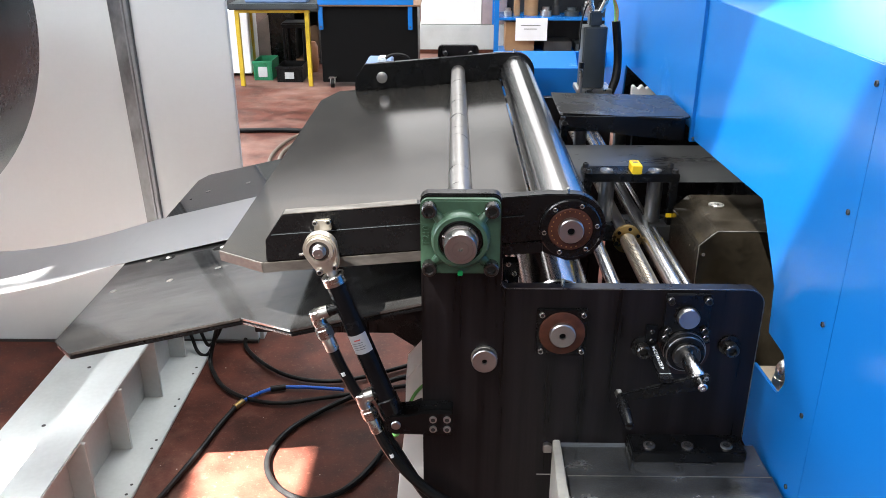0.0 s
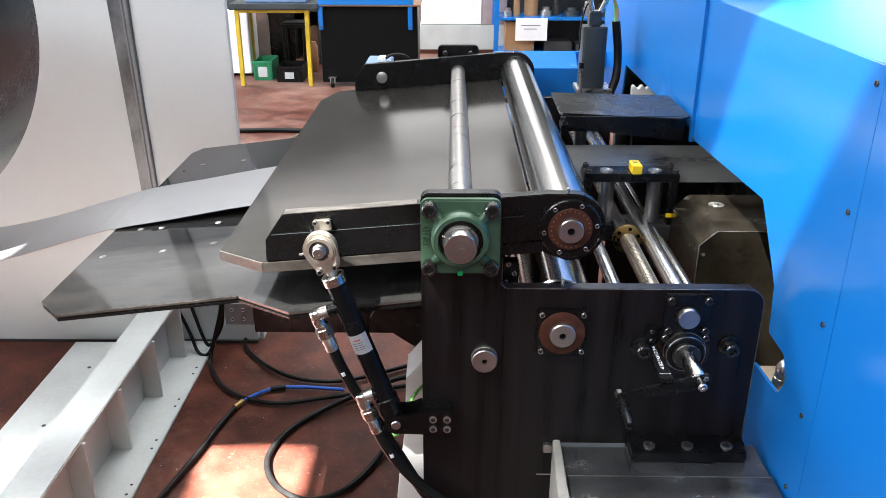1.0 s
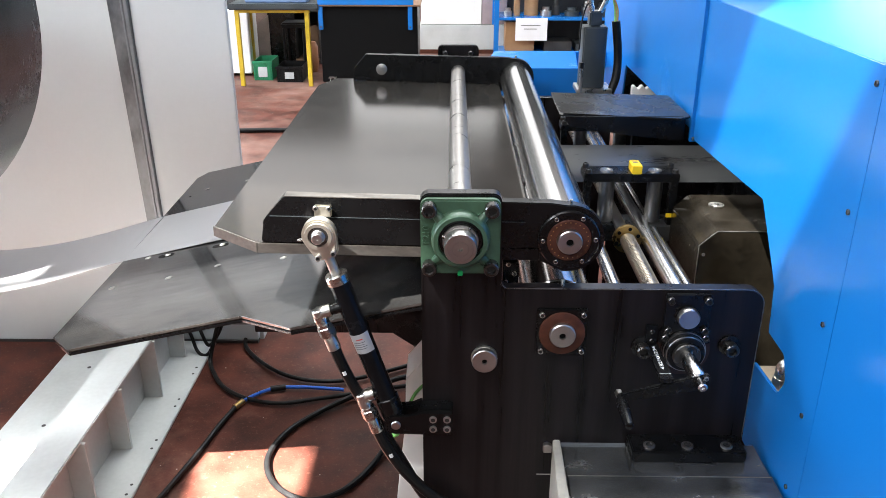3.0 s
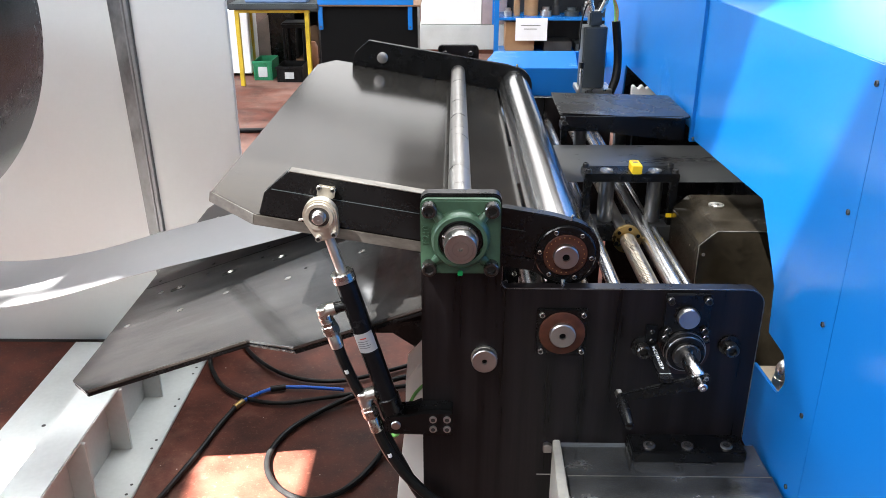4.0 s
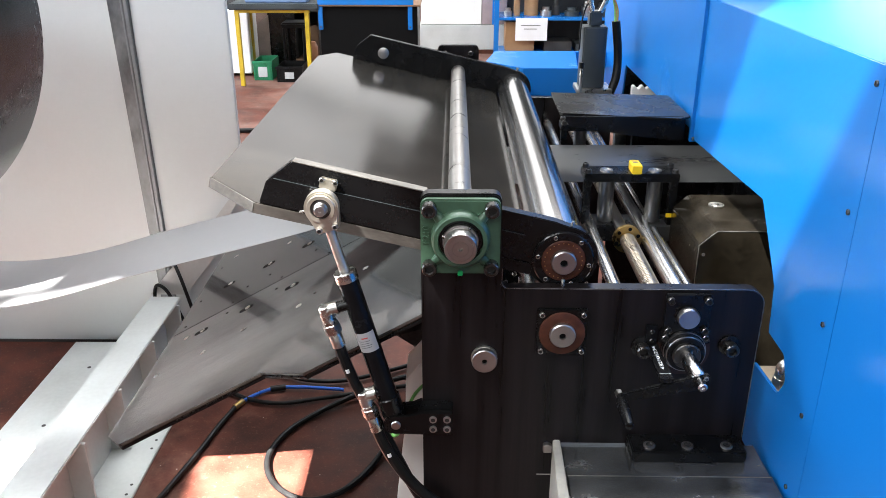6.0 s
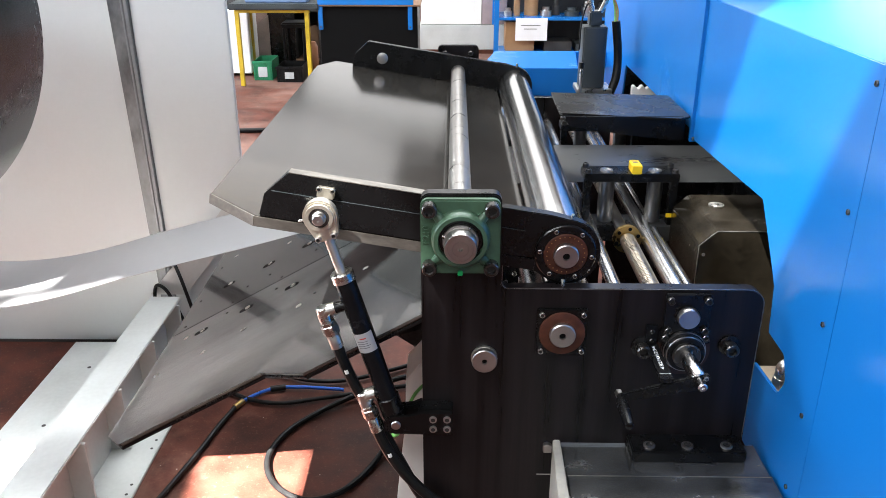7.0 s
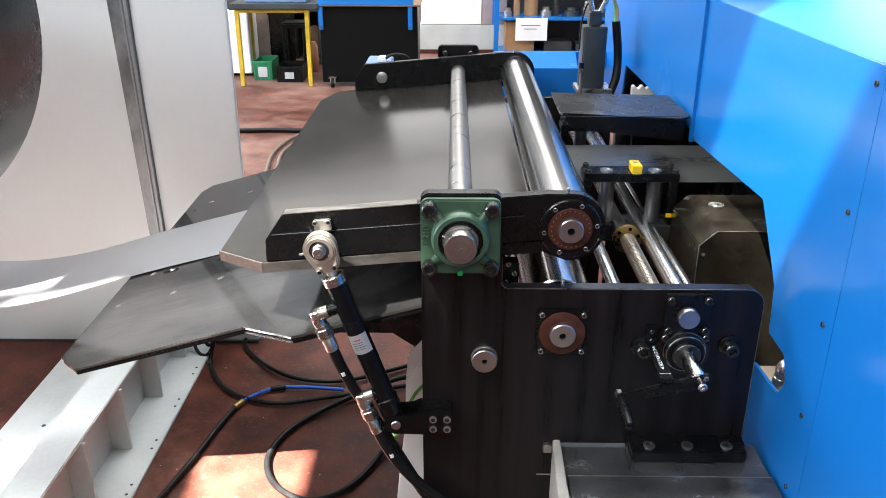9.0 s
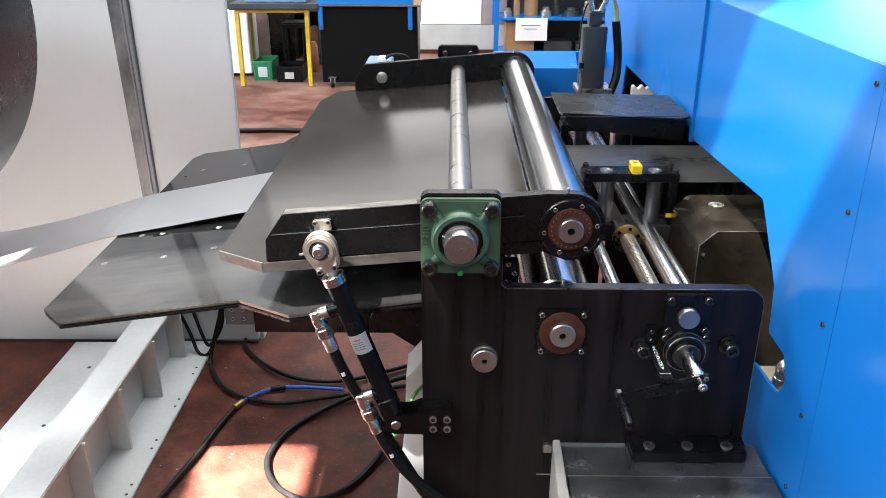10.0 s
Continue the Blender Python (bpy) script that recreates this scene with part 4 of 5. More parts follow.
def lower_table():
    t = thing("lower_table", HINGE, "black sheet steel hinged threading table with slotted screws", "threading table")
    w = .0665
    seam = .70
    near = [(-.869, .147), (-.938, .225), (-.938, seam), (0.0, seam), (0.0, .045), (-.352, .045), (-.479, .147)]
    far = [(-.938, seam + .0025), (-.948, 1.37), (-.92, 1.42), (-.479, 1.42), (-.352, 1.52), (0.0, 1.52), (0.0, seam + .0025)]
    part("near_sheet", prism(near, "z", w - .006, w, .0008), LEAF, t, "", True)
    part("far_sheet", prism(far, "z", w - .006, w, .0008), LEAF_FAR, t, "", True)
    part("packing", prism([(-.866, .1505), (-.934, .2275), (-.944, 1.368), (-.918, 1.416), (-.479, 1.416), (-.352, 1.516), (-.002, 1.516), (-.002, .049), (-.35, .049), (-.478, .1505)], "z", w - .0095, w - .006, 0), RUST_EDGE, t, "brown packing layer", True)
    part("carrier_plate", prism([(-.869, .147), (-.938, .225), (-.948, 1.37), (-.92, 1.42), (-.479, 1.42), (-.352, 1.52), (0.0, 1.52), (0.0, .045), (-.352, .045), (-.479, .147)], "z", w - .0165, w - .0095, .0012), BLACK_FINE, t, "", True)
    # highlight on the sheet's near edge, put in as a bright strip
    part("bright_edge", prism([(-.862, w - .0055), (-.482, w - .0055), (-.482, w - .0005), (-.862, w - .0005)], "y", .1462, .147, 0), EDGE, t, "bright strip painted as the edge's highlight", True)
    for y in (.2, 1.35):
        part("support_arm", prism([(-.40, w - .0165), (.02, w - .0165), (.03, -.03), (-.02, -.05), (-.18, -.02)], "y", y - .01, y + .01, .002), BLACK, t, "", True)
    part("hinge_tube", rod((0, .16, 0), (0, 1.40, 0), .022, 20), BLACK_FINE, t, "", True)
    for x, y in SCREWS:
        part("screw", lathe([(w - .001, .0085), (w + .0006, .0085), (w + .0009, .006), (w + .0002, .004), (w + .0002, 0)], (x, y, 0), "z", 18), ZINC, t, "", True)
    for x, y in DOTS:
        part("tapped_hole", lathe([(w + .0002, .0042), (w + .0005, .0042)], (x, y, 0), "z", 12), HOLE, t, "", True)
    for x, y in SLOTS:
        s = .010
        sl = rounded([(x - .022, y - s), (x + .022, y - s), (x + .022, y + s), (x - .022, y + s)], {0: s - .0004, 1: s - .0004, 2: s - .0004, 3: s - .0004}, 5)
        hole = part("slot", prism(sl, "z", w + .0002, w + .0006, 0), HOLE, t, "dark slotted hole", True)
        part("slot_screw", lathe([(w, .008), (w + .0022, .008), (w + .003, .006), (w + .0015, .004), (w + .0015, 0)], (x + .005, y, 0), "z", 18), ZINC, hole, "", True)
    return t


SCREWS = [(-.894, .459), (-.741, .452), (-.619, .468), (-.442, .431), (-.86, .63), (-.25, .45), (-.50, 1.2), (-.72, 1.2), (-.86, 1.2), (-.60, 1.02)]
DOTS = [(-.90, .73), (-.73, .725), (-.56, .72), (-.40, .715), (-.905, .90), (-.70, .80), (-.62, .80), (-.46, .80), (-.73, .66), (-.56, .645), (-.40, .46), (-.905, 1.15)]
SLOTS = [(-.805, .619), (-.651, .612), (-.50, .600), (-.802, .918), (-.65, .905), (-.505, .895)]

upper = upper_table()
lower = lower_table()

# ---- hydraulic cylinder ----
CYL = Vector((-.122, -.02, .906))
cylinder = thing("hydraulic_cylinder", CYL, "black hydraulic cylinder with chrome fittings and hoses", "hydraulic cylinder")
part("barrel", lathe([(.022, .017), (.024, .0195), (.322, .0195), (.324, .018)], axis="z", seg=36), BARREL, cylinder, "glossy black barrel", True)
part("gland", lathe([(.318, .0195), (.318, .0215), (.334, .0215), (.336, .020), (.336, .012), (.33, .011)], axis="z", seg=36), ZINC, cylinder, "bright gland ring", True)
part("end_cap", lathe([(.018, .018), (.018, .0225), (.060, .0225), (.062, .0205)], axis="z", seg=36), BLACK_FINE, cylinder, "", True)
part("eye", lathe([(-.014, .019), (.014, .019)], axis="y", seg=28), BLACK_FINE, cylinder, "", True)
part("eye_web", box(-.015, .015, -.012, .012, .005, .026, .002), BLACK_FINE, cylinder, "", True)
lab = bmesh.new()
rings = []
for z in (.172, .213):
    rings.append([lab.verts.new((.0198 * math.cos(radians(a)), .0198 * math.sin(radians(a)), z)) for a in range(-165, -29, 9)])
for k in range(len(rings[0]) - 1):
    lab.faces.new((rings[0][k], rings[0][k + 1], rings[1][k + 1], rings[1][k]))
sticker = part("sticker", lab, FOIL, cylinder, "white printed sticker", True)
for k, z in enumerate((.2025, .196, .1915, .187, .1825)):
    ln = bmesh.new()
    a0, a1 = (-112, -72) if k == 0 else (-135, -62 - 5 * (k % 3))
    zz = .0013 if k == 0 else .0006
    r2 = [[ln.verts.new((.02 * math.cos(radians(a)), .02 * math.sin(radians(a)), z + d)) for a in range(a0, a1, 6)] for d in (-zz, zz)]
    for i in range(len(r2[0]) - 1):
        ln.faces.new((r2[0][i], r2[0][i + 1], r2[1][i + 1], r2[1][i]))
    part("print_bar", ln, INK if k else RED_PRINT, sticker, "", True)


def fitting(z, reach, length):
    """An elbow on the cylinder and the crimped end of its hose."""
    e = hose([(reach + .022, -.009, z + .001), (reach + .014, -.0095, z + .001), (reach + .006, -.01, z + .001), (reach - .002, -.011, z - .006), (reach - .001, -.012, z - .022)], .0125, 6, 14)
    part("elbow", e, ZINC, cylinder, "bright zinc elbow", True)
    part("elbow_hex", lathe([(z - .046, .0165), (z - .028, .0165), (z - .026, .0145), (z - .020, .0145)], (reach + .0, -.0125, 0), "z", 6), ZINC, cylinder, "", True)
    part("ferrule", lathe([(z - .046 - length, .011), (z - .045 - length, .0125), (z - .05, .0125), (z - .046, .010)], (reach + .0005, -.0125, 0), "z", 20), ZINC, cylinder, "crimped bright ferrule", True)
    part("elbow_cap", lathe([(z - .02, .0128), (z + .008, .0128), (z + .011, .0105), (z + .011, 0)], (reach - .001, -.010, 0), "z", 18), ZINC, cylinder, "", True)
    part("port", rod((-.012, -.006, z), (reach + .02, -.009, z + .001), .0105, 16), BLACK_FINE, cylinder, "", True)


fitting(.272, -.054, .03)
fitting(.078, -.040, .034)
part("hose", hose([(-.0535, -.0125, .21), (-.053, -.0125, .16), (-.05, -.008, .10), (-.047, .006, .05), (-.04, .018, -.02), (-.03, .022, -.10), (-.012, .012, -.19), (.02, 0, -.27), (.05, 0, -.36)], .0108), RUBBER, cylinder, "black rubber hydraulic hose", True)
part("hose", hose([(-.0395, -.0125, .005), (-.038, -.012, -.03), (-.028, -.01, -.09), (-.008, -.008, -.15), (.012, -.006, -.19), (.04, -.004, -.23), (.08, 0, -.30)], .0115), RUBBER, cylinder, "black rubber hydraulic hose", True)
for z, x in ((.145, -.0525), (-.06, -.032)):
    part("hose_mark", lathe([(z - .004, .004), (z - .004, .0026), (z + .004, .0026), (z + .004, .004)], (x, -.0205, 0), "z", 12, None, True), WHITE_INK, cylinder, "", True)

rod_part = part("rod", lathe([(-.16, .0092), (-.034, .0092), (-.034, .0105), (-.02, .0105)], axis="z", seg=28), PISTON, cylinder, "polished chrome piston rod", True)
eye_pts = [(-.018, -.046), (.018, -.046), (.0225, -.034), (.0295, -.008)] + [(.0305 * math.cos(radians(a)), .0305 * math.sin(radians(a))) for a in range(0, 181, 12)] + [(-.0295, -.008), (-.0225, -.034)]
part("rod_eye", prism(eye_pts, "y", -.012, .012, .003), EYE_MAT, rod_part, "nickel-coloured rod end", True)
part("eye_ring", lathe([(-.012, .0255), (-.0165, .0245), (-.0165, .0185), (-.012, .0175)], axis="y", seg=36, closed=True), EYE_MAT, rod_part, "", True)
part("eye_bush", lathe([(-.014, .018), (-.0145, .0175), (-.0145, .0128), (-.008, .0128)], axis="y", seg=32, closed=True), STEEL_DARK, rod_part, "", True)
part("eye_step", box(-.009, .009, -.0155, -.012, -.034, -.023, .001), EYE_MAT, rod_part, "", True)
for x in (-.0145, .0145):
    bolt(rod_part, (x, -.012, -.038), .0055, "-y", STEEL, .008, "bolt", True)
part("nipple", rod((-.03, -.004, 0), (-.04, -.004, .001), .0028, 8), ZINC, rod_part, "", True)

clevis = thing("clevis_bracket", (-.04, -.01, .91), "black steel clevis bracket bolted to the side plate", "bracket")
lump = part("block", box(-.078, -.012, -.0345, -.0005, .884, .943, .0025), BLACK_FINE, clevis)
part("lug", prism(rounded([(-.145, .893), (-.012, .889), (-.012, .942), (-.07, .942), (-.10, .934), (-.145, .934)], {0: .018, 5: .018}), "y", -.045, -.035, .002), BLACK_FINE, clevis)
part("lug", prism(rounded([(-.148, .884), (-.072, .884), (-.072, .943), (-.09, .934), (-.148, .928)], {0: .02, 4: .018}), "y", -.004, .01, .002), BLACK_FINE, clevis)
part("pin", lathe([(.012, .0095), (-.047, .0095), (-.049, .008), (-.049, 0)], (-.122, 0, .914), "y", 26), STEEL, clevis)
for x in (-.05, -.023):
    for z in (.9, .922):
        bolt(lump, (x, -.045, z + .006), .0072, "-y", STEEL, .004)

# ---- steel strip and coil ----
STRIP_Y0, STRIP_Y1 = .644, .986
UP = [(-2.22, .979), (-2.05, .907), (-1.87, .881), (-1.66, .882), (-1.45, .905), (-1.241, .949), (-1.079, .997), (-.933, 1.040), (-.764, 1.071), (-.611, 1.1005), (-.45, 1.127), (-.25, 1.155), (-.02, 1.175), (.20, 1.181)]
DOWN = [(-2.22, .979), (-2.05, .907), (-1.87, .855), (-1.66, .81), (-1.45, .794), (-1.273, .806), (-1.108, .840), (-.943, .890), (-.783, .935), (-.624, .977), (-.45, 1.026), (-.25, 1.087), (-.02, 1.152), (.20, 1.181)]


def strip_nodes(k):
    """The strip's line between its low (0) and its lifted (1) shape, in even steps."""
    low, high = smooth_line([(x, 0, z) for x, z in DOWN], 3), smooth_line([(x, 0, z) for x, z in UP], 3)
    return [a.lerp(b, k) for a, b in zip(low, high)]


strip = thing("steel_strip", (0, 0, 0), "bright cold-rolled steel strip sagging from the coil into the rollers", "steel strip")
strip_pieces = []
low_line, high_line = strip_nodes(0), strip_nodes(1)
for i in range(len(low_line) - 1):
    length = max((low_line[i + 1] - low_line[i]).length, (high_line[i + 1] - high_line[i]).length) + .0012
    strip_pieces.append(part("strip_length", box(-length / 2, length / 2, STRIP_Y0, STRIP_Y1, -.0008, .0008, 0), STRIP, strip, "", True))
inner_strip = thing("strip_in_machine", (.5, .8, 1.18), "steel strip between the edge guides, shade put into its colour", "steel strip")
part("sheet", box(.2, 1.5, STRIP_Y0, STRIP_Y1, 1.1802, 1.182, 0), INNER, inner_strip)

coil = thing("steel_coil", (-1.869, .815, 1.567), "dark wound coil of steel strip", "steel coil")
turns = []
for k in range(46):
    r = .682 - .0085 * k
    dy = .0003 * math.sin(k * 2.3) + .0002 * math.sin(k * 7.1)
    turns += [(-.171 + dy, r), (-.171 + dy, r - .008), (-.1705 + dy, r - .0083)]
ring = [(.171, .29), (.171, .682)] + turns
part("winding", lathe(ring, axis="y", seg=96, closed=True), COILM, coil, "", True)
part("mandrel", rod((0, -.12, 0), (0, .6, 0), .28, 40), GREYPAINT, coil, "", True)
coil_stand = thing("coil_stand", (-2.6, 1.5, 0), "pale grey painted uncoiler column", "uncoiler")
part("column", box(-2.75, -2.45, 1.2, 1.7, 0, 1.75, .01), BEAM, coil_stand)
part("arm", box(-2.45, -1.95, 1.36, 1.52, 1.42, 1.58, .01), BEAM, coil_stand)

# ---- cables on the floor ----
def floor_cable(pts, r, mat, label, name="hose"):
    ob = part(name, hose(pts, r, 7, 10), mat)
    tagged(ob, label, "hose")
    return ob


z = .016
floor_cable([(-1.308, 1.83, .14), (-1.312, 1.815, .25), (-1.292, 1.80, .319), (-1.257, 1.80, .303), (-1.226, 1.795, .245), (-1.165, 1.77, .11), (-1.13, 1.74, .03), (-1.09, 1.73, .018), (-1.06, 1.735, .06), (-1.03, 1.74, .14), (-.985, 1.70, .27), (-.96, 1.655, .345)], .0075, RUBBER, "black hose arching over the beam end into a loop")
floor_cable([(-1.25, 1.855, .50), (-1.205, 1.81, .42), (-1.165, 1.77, .342), (-1.132, 1.77, .187), (-1.108, 1.765, .095), (-1.085, 1.76, .05), (-1.05, 1.76, .085), (-1.01, 1.75, .17), (-.975, 1.68, .335)], .0075, RUBBER, "black hose hanging between beam and bracket")
floor_cable([(-.975, 1.66, .34), (-1.0, 1.71, .24), (-1.035, 1.70, .12), (-1.055, 1.67, .03), (-1.02, 1.59, z), (-.95, 1.48, z), (-.84, 1.40, z), (-.70, 1.365, z), (-.55, 1.40, z), (-.40, 1.44, z), (-.2, 1.50, z), (.02, 1.56, z)], .009, RUBBER, "black rubber hose looped on the red floor")
floor_cable([(-.963, 1.95, z), (-.93, 1.80, z), (-.80, 1.64, z), (-.66, 1.55, z), (-.5, 1.53, z), (-.35, 1.58, z), (-.10, 1.72, z)], .009, RUBBER, "black rubber hose lying on the red floor")
floor_cable([(-1.03, .70, z), (-.989, .797, z), (-.929, 1.046, z), (-.90, 1.20, z), (-.868, 1.333, z)], .0097, RUBBER, "black air hose on the red floor")
brass = thing("hose_coupling", (-.855, 1.36, z), "brass hose coupling on the floor", "hose coupling")
part("sleeve", rod((-.868, 1.333, z), (-.846, 1.378, z), .0125, 12), BRASS, brass)
floor_cable([(-.846, 1.378, z), (-.80, 1.43, z), (-.74, 1.472, z), (-.66, 1.483, z), (-.56, 1.478, z), (-.455, 1.466, z)], .0075, BLUE_HOSE, "blue air hose on the red floor")
coupling = thing("hose_coupling", (-.72, 1.475, z), "black hose coupling on the blue hose", "hose coupling")
part("sleeve", rod((-.755, 1.468, z), (-.695, 1.481, z), .0125, 12), RUBBER, coupling)
floor_cable([(.05, 1.5, .05), (-.2, 1.53, .04), (-.38, 1.42, .03), (-.52, 1.32, z), (-.63, 1.18, z), (-.672, 1.02, z), (-.62, .88, z), (-.50, .80, z), (-.38, .85, z), (-.28, 1.02, z), (-.2, 1.20, .08), (-.12, 1.28, .15)], .0108, RUBBER, "thick black rubber hose looped on the red floor")
floor_cable([(-0.163, 0.10, 0.753), (-0.157, 0.10, 0.771), (-0.145, 0.10, 0.786), (-0.128, 0.10, 0.793), (-.10, .2, .82), (-.06, .31, .80)], .004, GREEN_WIRE, "green and yellow earth wire", "earth_wire")
floor_cable([(-2.4, 5.55, .02), (-1.9, 5.5, .02), (-1.6, 5.52, .02), (-1.3, 5.5, .02)], .02, RUBBER, "dark hose lying across the workshop floor")
floor_cable([(-1.38, 4.3, .02), (-1.43, 4.8, .02), (-1.38, 5.2, .02), (-1.26, 5.45, .02), (-1.1, 5.5, .02)], .014, TAN_HOSE, "tan hose lying on the workshop floor")
floor_cable([(-1.30, 4.3, .02), (-1.36, 4.8, .02), (-1.30, 5.15, .02), (-1.2, 5.38, .02), (-1.0, 5.45, .02)], .014, TAN_HOSE, "tan hose lying on the workshop floor")

# ---- workshop background ----
bench = thing("bench", (-1.9, 7.7, 0), "grey-topped bench with yellow steel legs", "bench")
part("top", box(-2.36, -1.42, 7.35, 8.15, .80, .86, .01), GREYPAINT, bench)
part("rail", box(-2.30, -1.52, 7.40, 7.44, .765, .80, .004), DULL_YELLOW, bench)
for x, y in ((-2.285, 7.42), (-1.555, 7.42), (-2.31, 8.08), (-1.665, 8.08)):
    part("leg", box(x - .022, x + .022, y - .022, y + .022, 0, .80, .004), DULL_YELLOW, bench)
case = thing("blue_case", (-1.95, 7.7, .86), "flat blue case on the bench", "case")
part("body", box(-2.2, -1.55, 7.45, 7.95, .862, .93, .01), BLUEGREY, case)


def crate(x0, x1, y0, y1, h, mat, label, card):
    c = thing("crate", ((x0 + x1) / 2, (y0 + y1) / 2, 0), label, "crate")
    t = .012
    part("base", box(x0, x1, y0, y1, 0, .02, .002), mat, c)
    part("end_wall", box(x0, x0 + t, y0, y1, .02, h, .003), mat, c)
    part("end_wall", box(x1 - t, x1, y0, y1, .02, h, .003), mat, c)
    front = part("side_wall", box(x0 + t, x1 - t, y0, y0 + t, .02, h, .003), mat, c)
    part("side_wall", box(x0 + t, x1 - t, y1 - t, y1, .02, h, .003), mat, c)
    part("rim", box(x0 - .01, x1 + .01, y0 - .012, y0 - .001, h - .025, h, .002), mat, c)
    if card:
        part("label_card", box((x0 + x1) / 2 - .05, (x0 + x1) / 2 + .05, y0 - .011, y0 - .0085, .04, h - .06, 0), BEAM, front)
    for k in range(5):
        part("rib", box(x0 + (x1 - x0) * (.08 + .2 * k), x0 + (x1 - x0) * (.08 + .2 * k) + .012, y0 - .008, y0 - .0005, .01, h - .026, .002), mat, front)
    part("contents", box(x0 + .03, x1 - .03, y0 + .03, y1 - .03, .02, h * .6, .02), DARK, c)


crate(-2.235, -2.03, 7.72, 8.1, .21, GREEN_BOX, "green plastic crate on the floor under the bench", True)
crate(-1.96, -1.68, 7.62, 8.0, .17, RUBBER, "black plastic crate with parts under the bench", True)

cabinet = thing("white_cabinet", (-2.6, 7.9, 0), "white machine cabinet behind the bench", "cabinet")
part("body", box(-3.2, -2.31, 7.95, 8.37, .03, .72, .01), WHITE, cabinet)
part("upper", box(-3.2, -2.40, 8.1, 8.37, .72, 1.9, .01), DARK, cabinet)
for k in range(4):
    part("cable_end", rod((-2.45 + .03 * k, 8.08, .78 + .03 * k), (-2.44 + .03 * k, 8.08, 1.05), .012, 8), WHITE if k % 2 else GREYPAINT, cabinet)
for k, (x, w, h, mt) in enumerate(((-2.2, .25, .6, DARK), (-1.9, .22, .45, WOODBLOCK), (-1.62, .2, .55, DARK))):
    clut = thing("stacked_part", (x + w / 2, 9.0, 0), "dark stacked machine parts behind the bench", "machine part")
    part("lump", prism(rounded([(x, 0), (x + w, 0), (x + w, h), (x + .05, h * .9)], {2: .05}), "y", 8.9, 9.3, .01), mt, clut)
    part("tube", rod((x + w * .5, 8.86, .05), (x + w * .3, 9.0, h + .2), .03, 12), DARK, clut)

cupboard = thing("dark_cupboard", (-1.85, 8.8, 0), "dark open cupboard with clutter behind the bench", "cupboard")
part("back", box(-2.26, -1.63, 9.3, 9.32, 0, 1.2, .002), DARK, cupboard)
part("side", box(-2.28, -2.26, 8.7, 9.3, 0, 1.2, .002), DARK, cupboard)
part("side", box(-1.65, -1.63, 8.7, 9.3, 0, 1.2, .002), DARK, cupboard)
part("shelf", box(-2.26, -1.65, 8.72, 9.3, .62, .64, .002), DARK, cupboard)
part("shelf", box(-2.26, -1.65, 8.72, 9.3, .02, .04, .002), WOODBLOCK, cupboard)
board = thing("leaning_board", (-2.3, 8.45, 0), "dull taupe sheet board leaning behind the bench", "board")
part("sheet", prism([(-2.42, 0), (-2.18, 0), (-2.18, .62), (-2.42, .42)], "y", 8.40, 8.42, .002), TAUPE, board)
backing = thing("leaning_board", (-2.3, 8.62, 0), "mottled brown sheet board standing behind the bench", "board")
part("sheet", box(-2.45, -2.1, 8.58, 8.60, 0, .95, .002), MAUVE_DARK, backing)
dark_sheet = thing("leaning_board", (-2.1, 8.5, 0), "black sheet board leaning behind the bench", "board")
part("sheet", prism([(-2.2, 0), (-1.9, 0), (-1.88, .82), (-2.2, .66)], "y", 8.46, 8.48, .002), BLACK_FINE, dark_sheet)
drum = thing("orange_drum", (-1.62, 8.5, 0), "dull orange round drum behind the bench", "drum")
part("shell", lathe([(0, .06), (.08, .075), (.28, .075), (.34, .05), (.35, 0)], (-1.67, 8.25, 0), "z", 20), ORANGE, drum)
chair = thing("black_stool", (-1.85, 8.3, 0), "black stool with thin legs behind the bench", "stool")
part("seat", box(-2.0, -1.7, 8.18, 8.48, .50, .56, .02), RUBBER, chair)
for x, y in ((-1.97, 8.2), (-1.74, 8.2), (-1.97, 8.45), (-1.74, 8.45)):
    part("leg", rod((x, y, 0), (x * .96 - .074, y, .5), .016, 10), RUBBER, chair)
trolley = thing("workbench_trolley", (-.9, 7.7, 0), "black panelled trolley with blue steel frame", "trolley")
part("panel", box(-1.42, -.40, 7.40, 7.42, .05, .835, .004), HOLE, trolley)
part("top", box(-1.41, -.37, 7.36, 8.0, .836, .85, .003), WOODBLOCK, trolley)
for x in (-1.405, -.475):
    post = part("post", box(x - .023, x + .023, 7.37, 7.40, .60, .90, .004), BLUE, trolley)
    part("post_screw", rod((x, 7.37, .63), (x, 7.366, .63), .009, 10), STEEL_DARK, post)
part("rail", box(-1.43, -.44, 7.365, 7.41, .851, .91, .004), BLUE, trolley)
part("side", box(-.42, -.40, 7.42, 8.0, .05, .835, .004), BLACK, trolley)
part("side", box(-1.42, -1.40, 7.42, 8.0, .05, .835, .004), BLACK, trolley)
for x in (-1.31, -.55):
    wheel = part("castor", rod((x - .018, 7.36, .045), (x + .018, 7.36, .045), .045, 20), RUBBER, trolley)
    part("castor_fork", prism([(7.34, .04), (7.39, .04), (7.41, .10), (7.35, .10)], "x", x - .026, x - .019, .002), ZINC, wheel)
    part("castor_fork", prism([(7.34, .04), (7.39, .04), (7.41, .10), (7.35, .10)], "x", x + .019, x + .026, .002), ZINC, wheel)
    part("castor_plate", box(x - .04, x + .04, 7.34, 7.42, .10, .108, .002), ZINC, wheel)

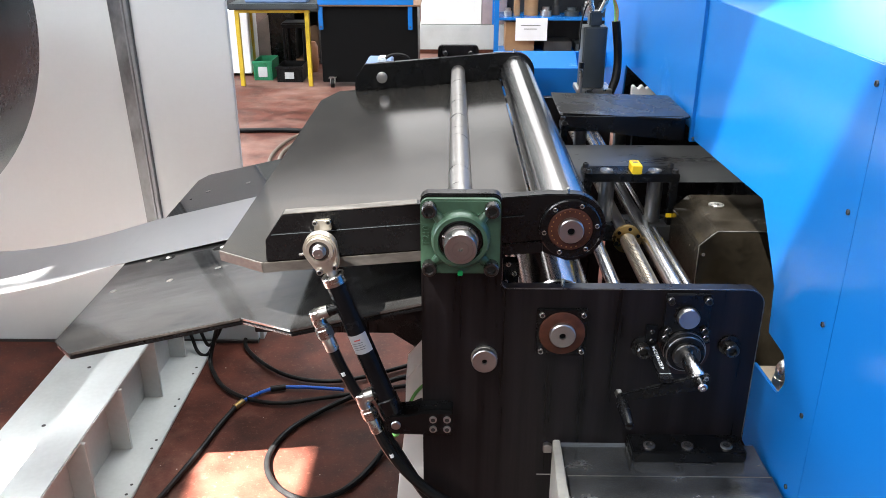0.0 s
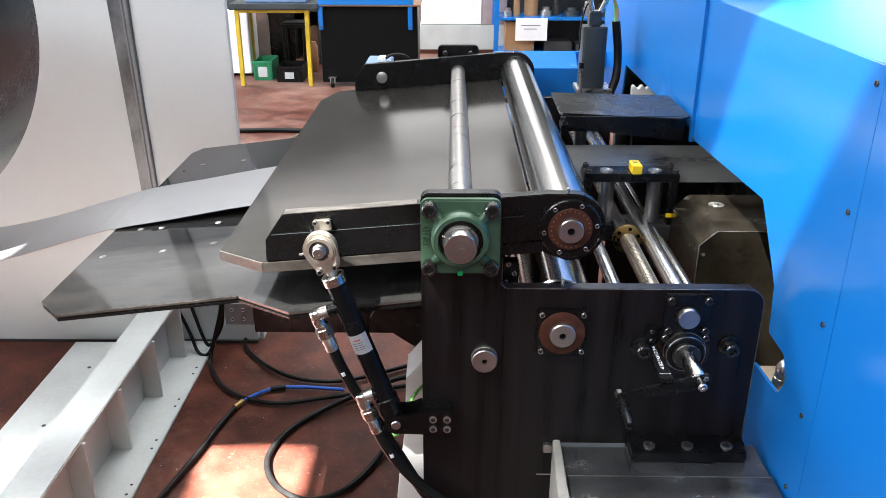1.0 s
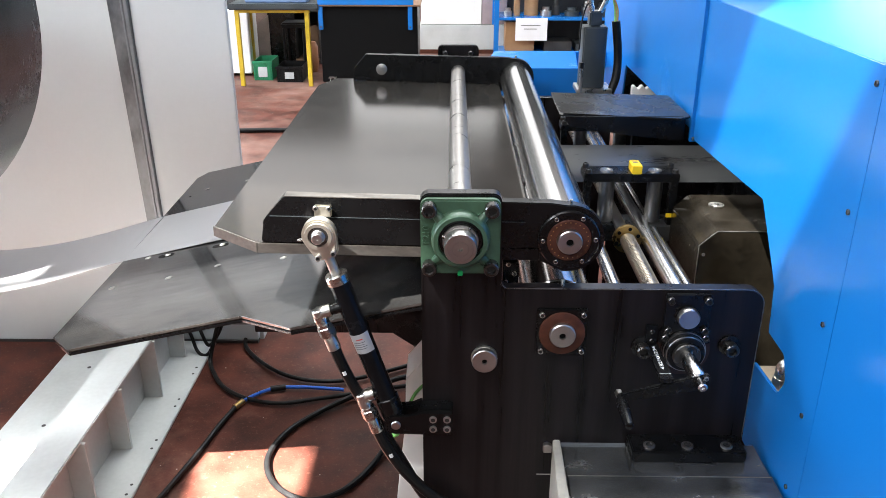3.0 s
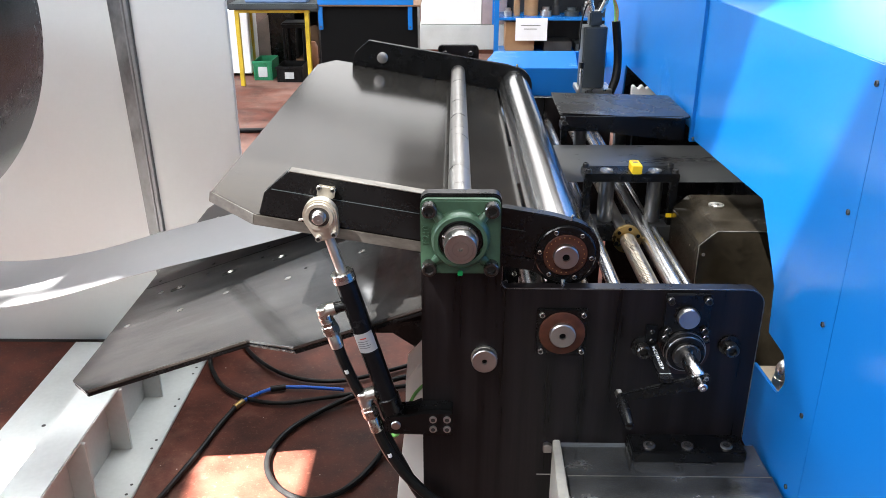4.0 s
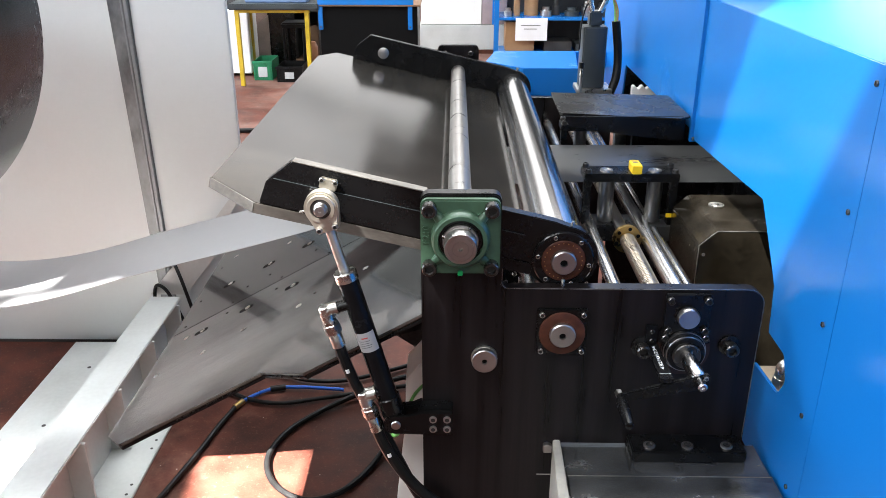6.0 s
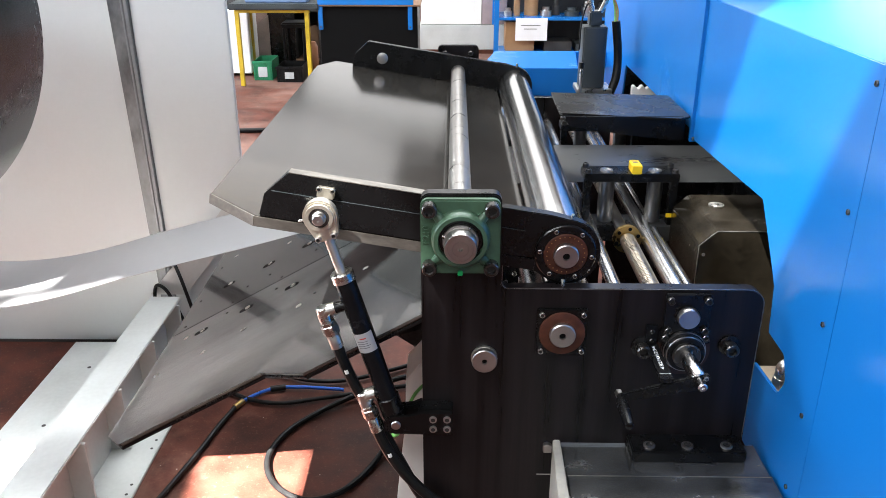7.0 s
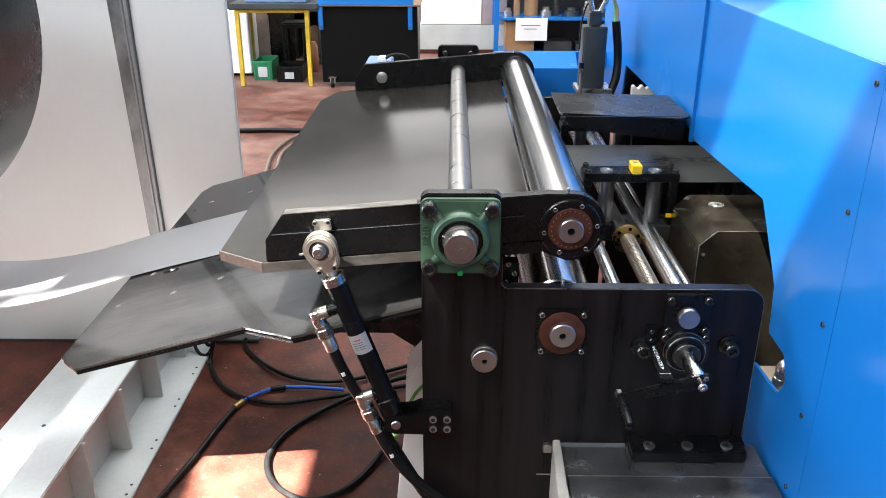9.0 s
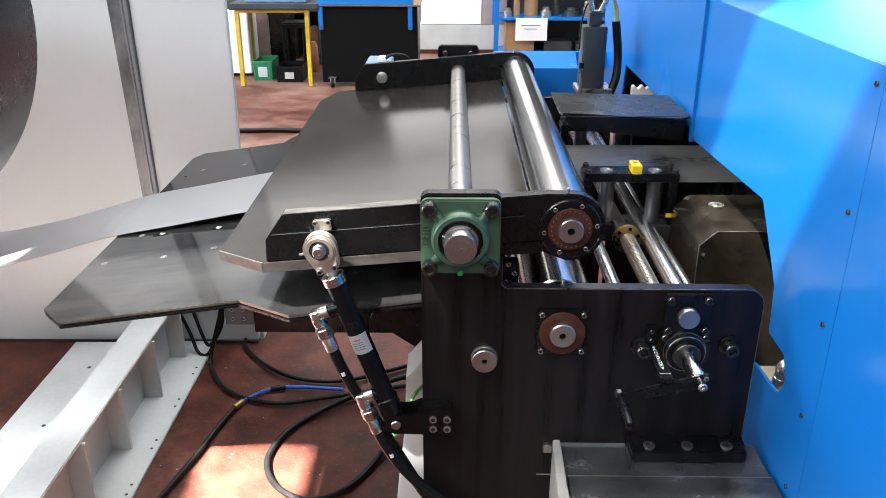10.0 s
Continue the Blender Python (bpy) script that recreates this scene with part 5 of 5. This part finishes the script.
press = thing("grey_machine", (.1, 10.2, 0), "white and grey machine tool with brown door", "machine tool")
part("plinth", box(-.47, .66, 9.5, 11, 0, .36, .01), BEAM, press)
part("door", box(-.45, .33, 9.52, 10.9, .365, 1.9, .006), WHITE, press)
part("side_door", box(.335, .66, 9.53, 10.9, .365, 1.9, .006), MAUVE, press)
part("kick", box(-.47, .66, 9.47, 9.5, 0, .05, .002), SEAL, press)

rack = thing("blue_shelf_rack", (1.3, 9.2, 0), "blue steel shelf rack holding parts and boxes", "shelf rack")
for x in (.50, 2.3):
    for y in (9.0, 9.55):
        part("post", box(x - .03, x + .03, y - .03, y + .03, 0, 1.9, .004), BLUE, rack)
for zz in (.10, .52, 1.0):
    part("shelf", box(.53, 2.27, 8.985, 9.57, zz - .035, zz, .003), BLUE, rack)
part("back", box(.5, 2.3, 9.58, 9.6, .0, 1.9, .002), DARK, rack)
paper = thing("paper_notice", (.87, 8.97, .4), "white paper notice taped to the shelf rack", "notice")
part("sheet", box(.735, 1.125, 8.975, 8.979, .245, .515, 0), LABEL, paper)
for k, (a, b, zz) in enumerate(((.80, 1.04, .43), (.84, 1.0, .385))):
    part("print_bar", box(a, b, 8.9735, 8.975, zz - .004, zz + .004, 0), GREYPAINT, paper)
rng = random.Random(4)
x = .60
for k in range(8):
    w = rng.uniform(.07, .2)
    hh = rng.uniform(.08, .19) if k not in (1, 2) else .4
    it = thing("shelf_part", (x + w / 2, 9.1, .52), "metal or brown part standing on the blue shelf", "machine part", "parts on the shelf")
    part("body", lathe([(.521, w / 2), (.52 + hh * .6, w / 2), (.52 + hh * .62, w / 3), (.52 + hh, w / 3)], (x + w / 2, 9.12 + rng.uniform(0, .15), 0), "z", 18), WOOD if k in (1, 2) else (STEEL, DARK, GREYPAINT)[k % 3], it)
    x += w + rng.uniform(.01, .06)
for x0, x1, h, mt in ((.62, .98, .36, WOOD), (1.1, 1.45, .12, DARK), (1.5, 1.85, .09, GREYPAINT), (1.9, 2.2, .2, DARK)):
    bx_ = thing("storage_box", ((x0 + x1) / 2, 9.2, .1), "brown or dark box on the lower shelf", "box", "boxes on the shelf")
    part("body", box(x0, x1, 9.05, 9.45, .101, .10 + h, .008), mt, bx_)
door_panel = thing("grey_door", (2.0, 8.6, 0), "pale grey metal locker beside the rack", "locker")
part("body", box(1.83, 2.6, 8.3, 8.8, 0, 1.9, .006), PANEL, door_panel)
for k in range(5):
    part("vent", box(1.9, 2.2, 8.292, 8.3, .62 + .05 * k, .64 + .05 * k, .001), GALV, door_panel)
reel = thing("blue_reel", (-.62, 5.2, 0), "blue and white cart with black cable", "cart")
part("body", box(-.70, -.50, 4.9, 5.3, .01, .695, .01), BLUEGREY, reel)
part("lid", box(-.60, -.54, 4.95, 5.1, .696, .735, .008), PANEL, reel)
part("cable", hose([(-.55, 5.0, .72), (-.50, 5.0, .75), (-.43, 5.0, .755), (-.37, 5.0, .73), (-.35, 5.0, .66)], .011), RUBBER, reel)


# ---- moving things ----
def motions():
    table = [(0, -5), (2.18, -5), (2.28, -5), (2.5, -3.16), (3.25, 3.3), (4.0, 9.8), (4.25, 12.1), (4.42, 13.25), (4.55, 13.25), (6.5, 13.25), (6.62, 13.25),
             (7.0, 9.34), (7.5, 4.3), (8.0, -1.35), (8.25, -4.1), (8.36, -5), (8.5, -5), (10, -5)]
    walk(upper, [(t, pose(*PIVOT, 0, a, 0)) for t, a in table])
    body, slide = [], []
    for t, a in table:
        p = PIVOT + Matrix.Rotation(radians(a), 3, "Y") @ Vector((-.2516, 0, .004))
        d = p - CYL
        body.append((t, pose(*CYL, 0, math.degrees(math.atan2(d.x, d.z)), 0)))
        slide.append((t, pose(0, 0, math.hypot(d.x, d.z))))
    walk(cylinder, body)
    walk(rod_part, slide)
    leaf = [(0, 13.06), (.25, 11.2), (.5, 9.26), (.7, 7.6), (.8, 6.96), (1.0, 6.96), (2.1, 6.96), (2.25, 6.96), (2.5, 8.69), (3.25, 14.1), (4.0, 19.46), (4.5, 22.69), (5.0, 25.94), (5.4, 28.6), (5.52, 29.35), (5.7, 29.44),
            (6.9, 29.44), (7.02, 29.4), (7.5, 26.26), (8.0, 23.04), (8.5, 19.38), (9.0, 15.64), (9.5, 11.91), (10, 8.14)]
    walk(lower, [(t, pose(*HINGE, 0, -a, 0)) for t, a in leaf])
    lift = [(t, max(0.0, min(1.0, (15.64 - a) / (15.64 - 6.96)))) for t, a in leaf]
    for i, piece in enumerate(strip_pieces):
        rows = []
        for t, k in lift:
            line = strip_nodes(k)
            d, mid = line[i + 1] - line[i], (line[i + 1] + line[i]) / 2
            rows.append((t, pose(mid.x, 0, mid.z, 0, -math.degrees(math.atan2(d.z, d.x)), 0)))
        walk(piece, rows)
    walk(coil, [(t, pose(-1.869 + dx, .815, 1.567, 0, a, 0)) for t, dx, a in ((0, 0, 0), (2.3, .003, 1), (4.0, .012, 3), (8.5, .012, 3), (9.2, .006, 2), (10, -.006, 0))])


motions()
